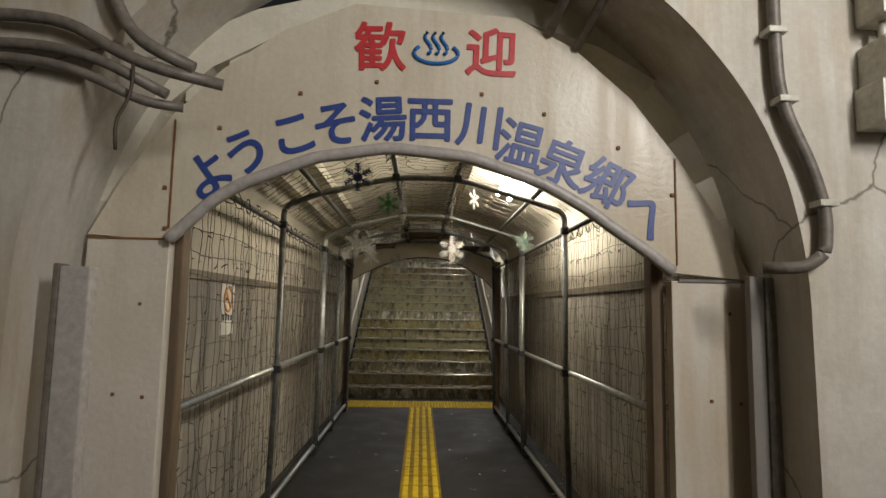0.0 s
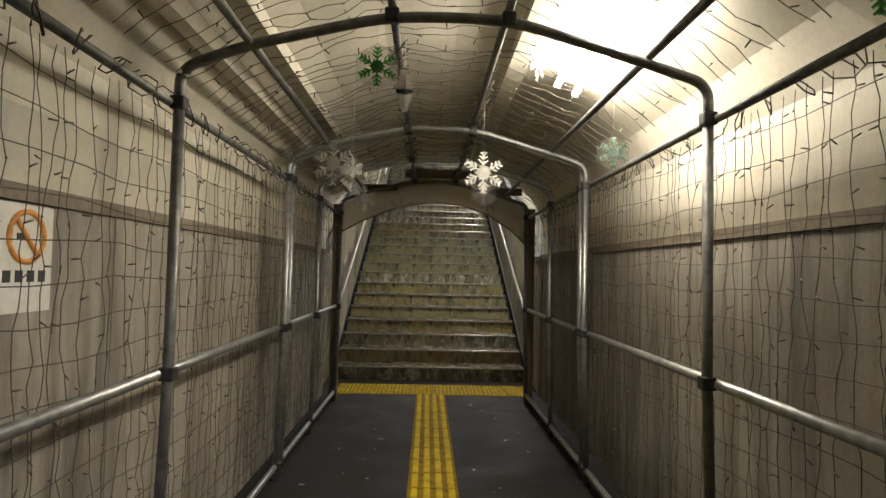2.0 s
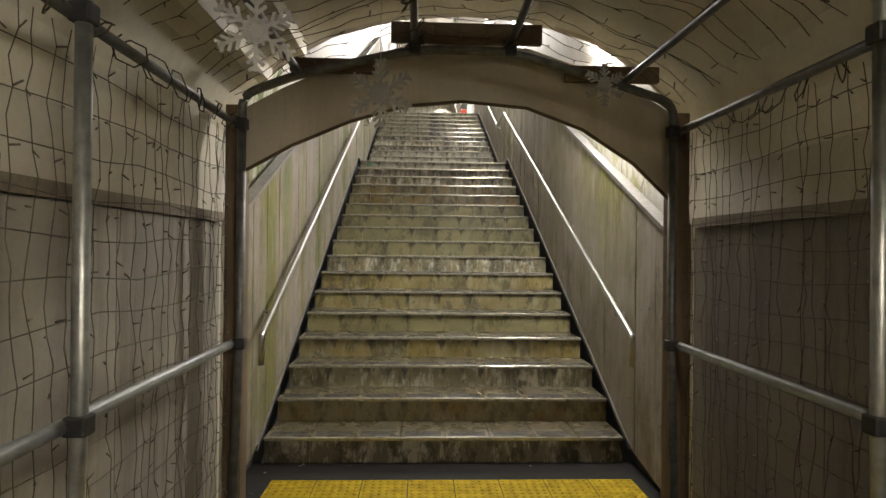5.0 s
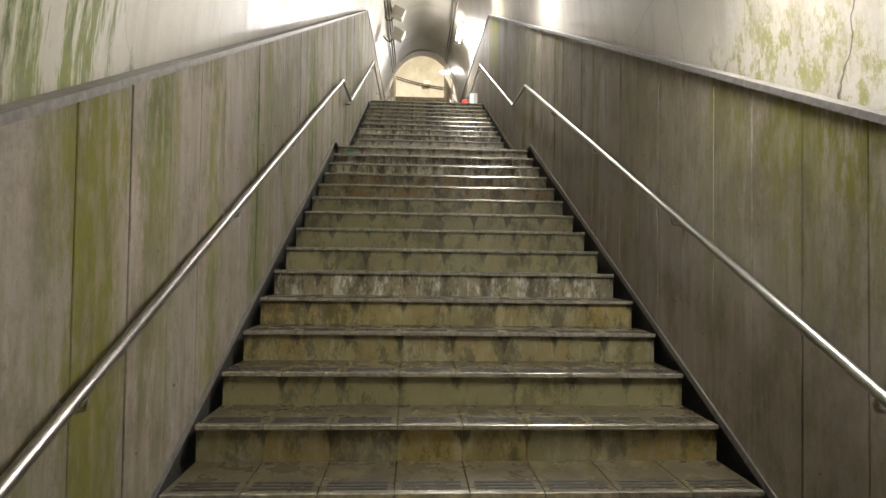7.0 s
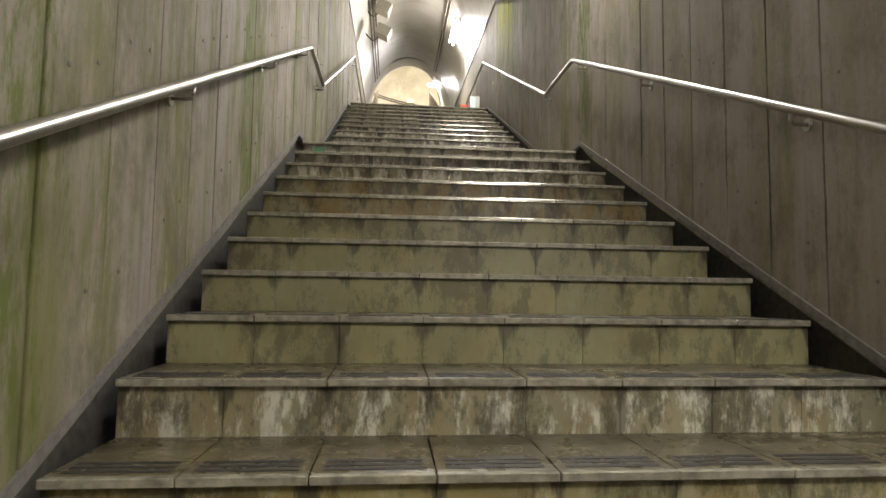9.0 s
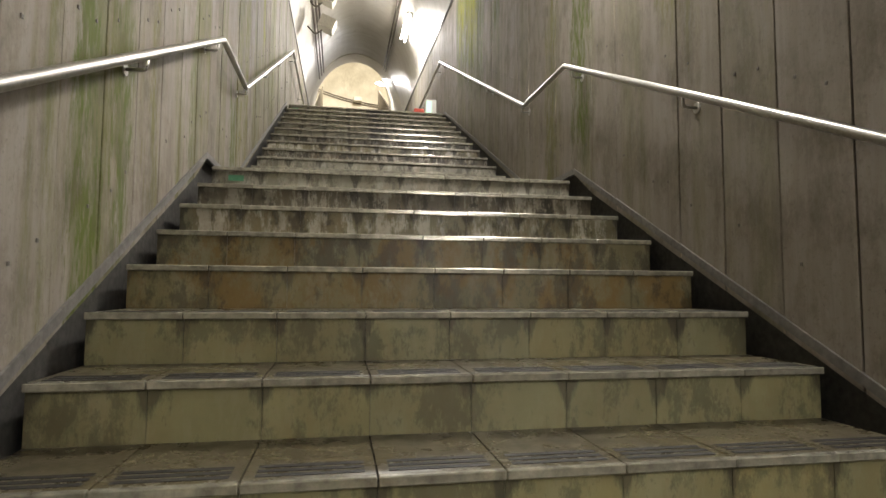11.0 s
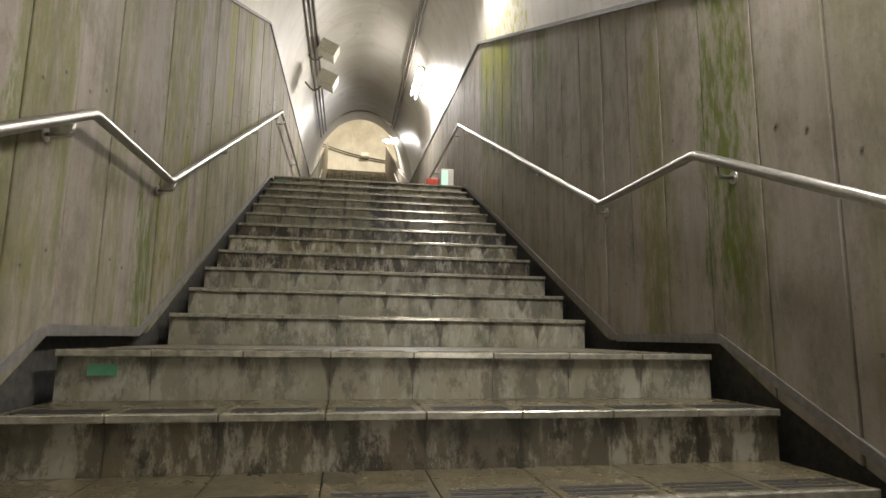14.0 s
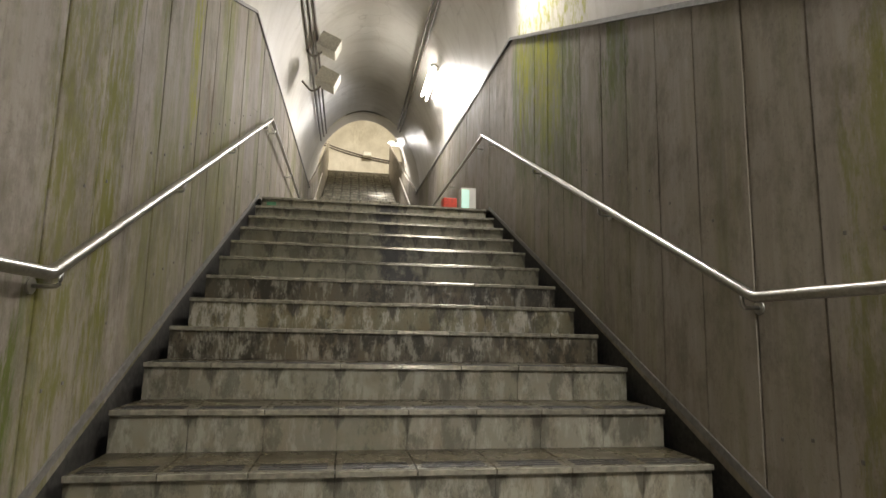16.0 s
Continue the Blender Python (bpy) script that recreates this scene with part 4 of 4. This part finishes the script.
tagged(w, "cream wall round the top of the stairs", "wall", kind="structure")
f = part("floor_hall", boxes((-5.2, 5.2, Y4, 44.2, Z4 - 0.2, Z4)), M_LANDING)
tagged(f, "grey floor of the upper hall", "floor", kind="structure")
pc = thing("hall_conduit", "two dark conduits curving round the hall wall", "conduit")
for z in (0.0, 0.12):
    part("conduit", tubes([[(-0.07 + 4.55 * math.cos(radians(a)), HY + 4.55 * math.sin(radians(a)), Z4 + 3.1 - (150 - a) * 0.016 + z) for a in range(60, 151, 6)]], 0.035, 8), M_CONDUIT, pc)
hb = part("hall_lamp", soft(boxes((0.15, 0.6, 43.25, 43.6, Z4 + 2.05, Z4 + 2.3)), 0.03), M_BOX)
tagged(hb, "grey boxed lamp on the hall wall", "lamp")
for x in (-0.9, -0.3, 1.3):
    b = part("notice_board", soft(boxes((x, x + 0.3, 43.1, 43.14, Z4 + 0.6, Z4 + 0.95)), 0.006), M_CONDUIT if x < 1 else M_BLACK)
    tagged(b, "small dark notice board in the upper hall", "board", "notice boards")

# ---- side panelling: planks with cap rail ----
def plank_wall(name, x0, x1, seed):
    wl = thing(name, "weathered grey upright planking with green algae stains", "wall", kind="structure")
    r = random.Random(seed)
    y, pitch = 8.21, (0.3485 if x0 < -1 else 0.345)
    y2 = 8.223 + pitch if x0 < -1 else 8.285
    while y < 28.2:
        jut = r.uniform(0.0, 0.006)
        bm = bmesh.new()
        a, b = y + 0.0035, y2 - 0.0035
        bevel = 0.003
        inner_x, outer_x = (x1, x0) if x0 < -1 else (x0, x1)
        s = 1 if x0 < -1 else -1
        pts = []
        for yy, dd in ((a, -bevel), (a + bevel, 0), (b - bevel, 0), (b, -bevel)):
            zb = at_x(NOSE_LINE, yy)
            if 15.15 < yy < 16.1:
                zb += 0.06
            pts.append((inner_x + s * (dd + jut), yy, zb, cap_at(yy)))
        lo = [bm.verts.new((p[0], p[1], p[2])) for p in pts]
        hi = [bm.verts.new((p[0], p[1], p[3])) for p in pts]
        lo += [bm.verts.new((outer_x, b, pts[3][2])), bm.verts.new((outer_x, a, pts[0][2]))]
        hi += [bm.verts.new((outer_x, b, pts[3][3])), bm.verts.new((outer_x, a, pts[0][3]))]
        for i in range(6):
            bm.faces.new((lo[i], lo[(i + 1) % 6], hi[(i + 1) % 6], hi[i]))
        bm.faces.new(lo[::-1]), bm.faces.new(hi)
        bmesh.ops.recalc_face_normals(bm, faces=bm.faces[:])
        part("plank", bm, M_PLANK, wl)
        if y2 - y > 0.2:
            for ym in (y + 0.1, y2 - 0.1):
                for dz in (0.35, 1.05):
                    z = at_x(NOSE_LINE, ym) + dz + r.uniform(-0.04, 0.04)
                    if z < cap_at(ym) - 0.1 and r.random() < 0.6:
                        xs = sorted((inner_x + s * jut, inner_x + s * (jut + 0.004)))
                        part("screw", soft(boxes((xs[0], xs[1], ym - 0.007, ym + 0.007, z - 0.007, z + 0.007)), 0.0018, 1), M_SCREW, wl)
        y, y2 = y2, min(28.2, y2 + pitch)
    bm = bmesh.new()
    prof = [(x0 - 0.02, -0.002), (x1 + 0.02, -0.002), (x1 + 0.02, 0.03), (x0 - 0.02, 0.03)]
    rows = [[bm.verts.new((x, y, z + dz)) for x, dz in prof] for y, z in CAP]
    for p, q in zip(rows, rows[1:]):
        for k in range(4):
            bm.faces.new((p[k], p[(k + 1) % 4], q[(k + 1) % 4], q[k]))
    bm.faces.new(rows[0]), bm.faces.new(rows[-1])
    bmesh.ops.recalc_face_normals(bm, faces=bm.faces[:])
    part("cap_rail", bm, M_CAP, wl, "dull grey metal cap rail")
    bm = bmesh.new()
    xa, xb = (x1 - 0.005, x1 + 0.012) if x0 < -1 else (x0 - 0.012, x0 + 0.005)
    rows = []
    for y, z in NOSE_LINE[1:-1]:
        z += 0.06 if 15.1 < y < 16.2 else 0
        rows.append([bm.verts.new(c) for c in ((xa, y, z - 0.012), (xb, y, z - 0.012), (xb, y, z + 0.03), (xa, y, z + 0.03))])
    for p, q in zip(rows, rows[1:]):
        for k in range(4):
            bm.faces.new((p[k], p[(k + 1) % 4], q[(k + 1) % 4], q[k]))
    bm.faces.new(rows[0]), bm.faces.new(rows[-1])
    bmesh.ops.recalc_face_normals(bm, faces=bm.faces[:])
    part("bottom_strip", bm, M_CAP, wl, "grey strip along the planks' lower edge")
    return wl


plank_wall("wall_planks_west", SX0 - 0.075, SX0 - 0.035, 3)
plank_wall("wall_planks_east", SX1 + 0.035, SX1 + 0.075, 8)
# dark sheets added behind the planks' lower edge to stand for the gap's shade
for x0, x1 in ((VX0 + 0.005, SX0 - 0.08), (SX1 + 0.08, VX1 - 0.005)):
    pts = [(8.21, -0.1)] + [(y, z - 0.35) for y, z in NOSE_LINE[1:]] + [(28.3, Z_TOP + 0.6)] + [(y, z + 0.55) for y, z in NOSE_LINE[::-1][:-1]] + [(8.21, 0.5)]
    b = part("gap_shade_sheet", slab(pts, (x0, x1), "x"), M_DARKGAP)
    tagged(b, "near-black sheet giving the gap at the planks' lower edge its shade", "wall", kind="structure")

# ---- handrails ----
RAIL = [(8.82, 0.75), (8.82, 0.945), (15.15, 3.965), (16.13, 3.965), (20.7, 6.18), (27.0, 6.18), (32.4, 8.75)]
for x, wx, s in ((-1.305, SX0 - 0.035, -1), (1.17, SX1 + 0.035, 1)):
    h = thing("handrail", "polished steel handrail on brackets along the planking", "handrail", "stair handrails")
    part("rail", tubes([rounded([(x, y, z) for y, z in RAIL], 0.03, 4)], 0.021, 12), M_STEEL, h)
    line = RAIL[1:]
    for y in [9.2 + 1.48 * i for i in range(4)] + [15.0, 16.2] + [17.5, 18.8, 20.4, 21.0, 23.0, 25.0]:
        z = at_x(line, y)
        part("bracket", tubes([rounded([(x, y, z - 0.02), (x, y, z - 0.07), (wx, y, z - 0.07)], 0.02, 3)], 0.008, 8), M_STEEL, h)
        part("rosette", tubes([[(wx, y, z - 0.07), (wx - s * 0.008, y, z - 0.07)]], 0.028, 10), M_STEEL, h)

# ---- vault fixtures ----
tube_lamp("fluorescent_lamp", (0.93, 24.0, 8.27), (0, radians(40), 0), "lit twin-tube fluorescent lamp on the stair vault", 1.3)
tube_lamp("fluorescent_lamp", (1.04, 14.3, 5.5), (radians(25), radians(38), 0), "lit twin-tube fluorescent lamp on the stair vault")
tube_lamp("fluorescent_lamp", (1.04, 18.9, 7.68), (radians(25), radians(38), 0), "lit twin-tube fluorescent lamp on the stair vault")
tube_lamp("fluorescent_lamp", (1.0, 9.6, 3.38), (radians(25), radians(38), 0), "lit twin-tube fluorescent lamp on the stair vault")
tube_lamp("fluorescent_lamp", (0.86, 31.5, 9.6), (radians(25), radians(38), 0), "lit twin-tube fluorescent lamp on the upper vault", 1.3)
for z, y in ((8.42, 23.3), (7.87, 23.4)):
    b = thing("floodlight", "cream floodlight box on a curved arm from the vault", "floodlight", "unlit floodlights")
    o = soft(boxes((-0.2, 0.14, -0.16, 0.16, -0.1, 0.16)), 0.02)
    bmesh.ops.rotate(o, verts=o.verts[:], matrix=Matrix.Rotation(radians(24), 3, "Y"))
    bmesh.ops.translate(o, verts=o.verts[:], vec=(-0.82, y, z))
    part("lamp_box", o, M_BOX, b)
    part("arm", tubes([rounded([(-1.25, y, z - 0.02), (-1.08, y, z - 0.2), (-0.95, y, z - 0.08)], 0.08)], 0.018, 8), M_CONDUIT, b)
for x0, z0, n in ((-1.16, 0, 3), (0.72, 0, 2)):
    for k in range(n):
        x = x0 + k * 0.06
        pts = []
        for y in (14, 17, 19.75, 22, 25, 28.2):
            u = (x + 0.07) / 1.43
            zz = cap_at(y) - 0.15 + 2.36 * math.sqrt(max(0.0, 1 - u * u)) - max(0, y - 20) * 0.02
            pts.append((x, y, zz - 0.02))
        p = part("vault_conduit", tubes([pts], 0.02, 8), M_CONDUIT)
        tagged(p, "grey conduit running along the stair vault", "conduit", "vault conduits")
b = part("fire_box", soft(boxes((0.80, 0.98, 21.3, 21.5, Z_TOP, Z_TOP + 0.27)), 0.015), M_REDBOX)
tagged(b, "red fire equipment box standing on the upper platform", "fire box")
b = thing("exit_sign", "white cabinet with a lit pale green face on the upper platform", "sign")
part("case", soft(boxes((0.95, 1.14, 20.9, 21.05, Z_TOP, Z_TOP + 0.31)), 0.01), M_PAPER, b)
part("face", boxes((0.96, 1.05, 20.885, 20.9, Z_TOP + 0.03, Z_TOP + 0.28)), M_EXIT, b, "lit pale green face")

# ---- tactile paving ----
def tactile(dots):
    bm = bmesh.new()
    box(bm, -0.146, 0.146, -0.146, 0.146, 0.0, 0.006, 0 if dots else 1)
    if dots:
        for i in range(6):
            for j in range(6):
                x, y = -0.12 + i * 0.048, -0.12 + j * 0.048
                lo = [bm.verts.new((x + 0.014 * c, y + 0.014 * s, 0.006)) for c, s in ((1, 0), (0, 1), (-1, 0), (0, -1))]
                hi = [bm.verts.new((x + 0.009 * c, y + 0.009 * s, 0.011)) for c, s in ((1, 0), (0, 1), (-1, 0), (0, -1))]
                bm.faces.new(hi)
                for k in range(4):
                    bm.faces.new((lo[k], lo[(k + 1) % 4], hi[(k + 1) % 4], hi[k]))
    else:
        for i in range(4):
            x = -0.108 + i * 0.072
            v = box(bm, x - 0.02, x + 0.02, -0.14, 0.14, 0.006, 0.012)
            for p in v:
                if p.co.z > 0.01:
                    p.co.x = x + (p.co.x - x) * 0.65
    return mesh_of("tile", bm, M_WORN if dots else M_YELLOW, M_BAR_BASE)


pave = thing("tactile_paving", "worn yellow tactile paving leading to the stair foot", "tactile paving", kind="structure")
me_dot, me_bar = tactile(True), tactile(False)
for i in range(8):
    for j in range(2):
        o = new("tile", me_dot)
        o.location = (-1.075 + i * 0.298, 8.34 + j * 0.298, 0.0)
        o.parent = pave
for k in range(30):
    o = new("tile", me_bar)
    o.location, o.scale = (-0.065, 8.03 - k * 0.298, 0.0), (1.18, 1, 1)
    o.parent = pave

# ---- stairs ----
def tile_mesh(w, d):
    bm = bmesh.new()
    box(bm, -w / 2 + 0.0025, w / 2 - 0.0025, 0.014, d, -0.0165, 0.0)
    for k in range(3):
        box(bm, -w / 2 + 0.03, w / 2 - 0.03, 0.036 + k * 0.036, 0.056 + k * 0.036, -0.004, 0.0015, 1)
    return mesh_of("tile", bm, M_TREAD, M_GROOVE)


TW = (SX1 - SX0) / 8
TILE = tile_mesh(TW, TREAD + 0.01)


def riser_mesh(mat):
    bm = boxes((-TW / 2 + 0.001, TW / 2 - 0.001, 0.0, 0.012, -RISE - 0.004, -0.0245))
    return mesh_of("riser_tile", bm, mat)


NOSING = mesh_of("nosing", soft(boxes((-TW / 2 + 0.0015, TW / 2 - 0.0015, -0.012, 0.013, -0.024, 0.001)), 0.003, 1), M_NOSE)
RISER_MESH = {m.name: riser_mesh(m) for m in (M_OLIVE, M_YELLOWED, M_BLOOM, M_RUSTY, M_GREY, M_STREAKED, M_GRIMY)}


def flight(name, y0, z0, count, last_deep, risers, tiles=True, lab="stained tiled stair flight with worn pale nosings"):
    st = thing(name, lab, "stairs", kind="structure")
    for k in range(count):
        y, z = y0 + k * TREAD, z0 + (k + 1) * RISE
        d = last_deep if k == count - 1 else TREAD + 0.02
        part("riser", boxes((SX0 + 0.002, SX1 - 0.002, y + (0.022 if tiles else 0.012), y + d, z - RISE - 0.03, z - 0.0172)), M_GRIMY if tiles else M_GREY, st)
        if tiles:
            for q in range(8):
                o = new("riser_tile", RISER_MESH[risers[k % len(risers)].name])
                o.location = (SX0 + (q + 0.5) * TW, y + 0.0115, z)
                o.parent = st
        if tiles:
            for q in range(8):
                o = new("nosing", NOSING)
                o.location = (SX0 + (q + 0.5) * TW, y, z)
                o.parent = st
        else:
            part("nosing", boxes((SX0, SX1, y - 0.012, y + 0.013, z - 0.024, z + 0.001)), M_NOSE, st, "pale worn nosing strip")
        if tiles:
            for q in range(8):
                o = new("tile", TILE)
                o.location = (SX0 + (q + 0.5) * TW, y, z)
                o.parent = st
        if d > 0.6 or not tiles:
            part("landing", boxes((SX0, SX1, y + (TREAD + 0.012 if tiles else 0.014), y + d, z - 0.0165, z - 0.001)), M_LANDING if tiles else M_TREAD, st)
    return st


flight("stairs_lower", Y_FOOT, 0.0, 17, Y_UP - Y_FOOT - 16 * TREAD + 0.02, LOWER_RISERS)
flight("stairs_upper", Y_UP, 17 * RISE, 12, Y_THIRD - Y_UP - 11 * TREAD + 0.02, UPPER_RISERS)
flight("stairs_third", Y_THIRD, Z_TOP, 15, 1.25, UPPER_RISERS, False)
flight("stairs_fourth", Y_THIRD + 14 * TREAD + 1.2, Z_TOP + 15 * RISE, 15, 0.5, UPPER_RISERS, False)
for nm, x, s in (("wall_far_west", SX0 - 0.06, -1), ("wall_far_east", SX1 + 0.06, 1)):
    pts = [(28.2, Z_TOP - 0.2), (Y4 + 0.6, Z4 - 1.0), (Y4 + 0.6, Z4 + 1.5), (31.6, 8.6), (28.2, 7.25)]
    w = part(nm, slab(pts, (min(x, x + s * 0.05), max(x, x + s * 0.05)), "x"), M_PLANK)
    tagged(w, "weathered panelling beside the upper stairs", "wall", kind="structure")
for x, y, z in ((-1.2, 15.17, 17 * RISE - 0.07), (-1.25, 20.66, Z_TOP - 0.07)):
    p = part("tape_patch", boxes((x - 0.05, x + 0.05, y + 0.0095, y + 0.0125, z - 0.022, z + 0.018)), M_TAPE)
    tagged(p, "bit of faded green tape on the riser", "tape")
p = part("tape_patch", boxes((SX0 - 0.04, SX0 - 0.026, 8.66, 8.78, 1.575, 1.625)), M_TAPE)
tagged(p, "faded strip of green tape on the planking", "tape")
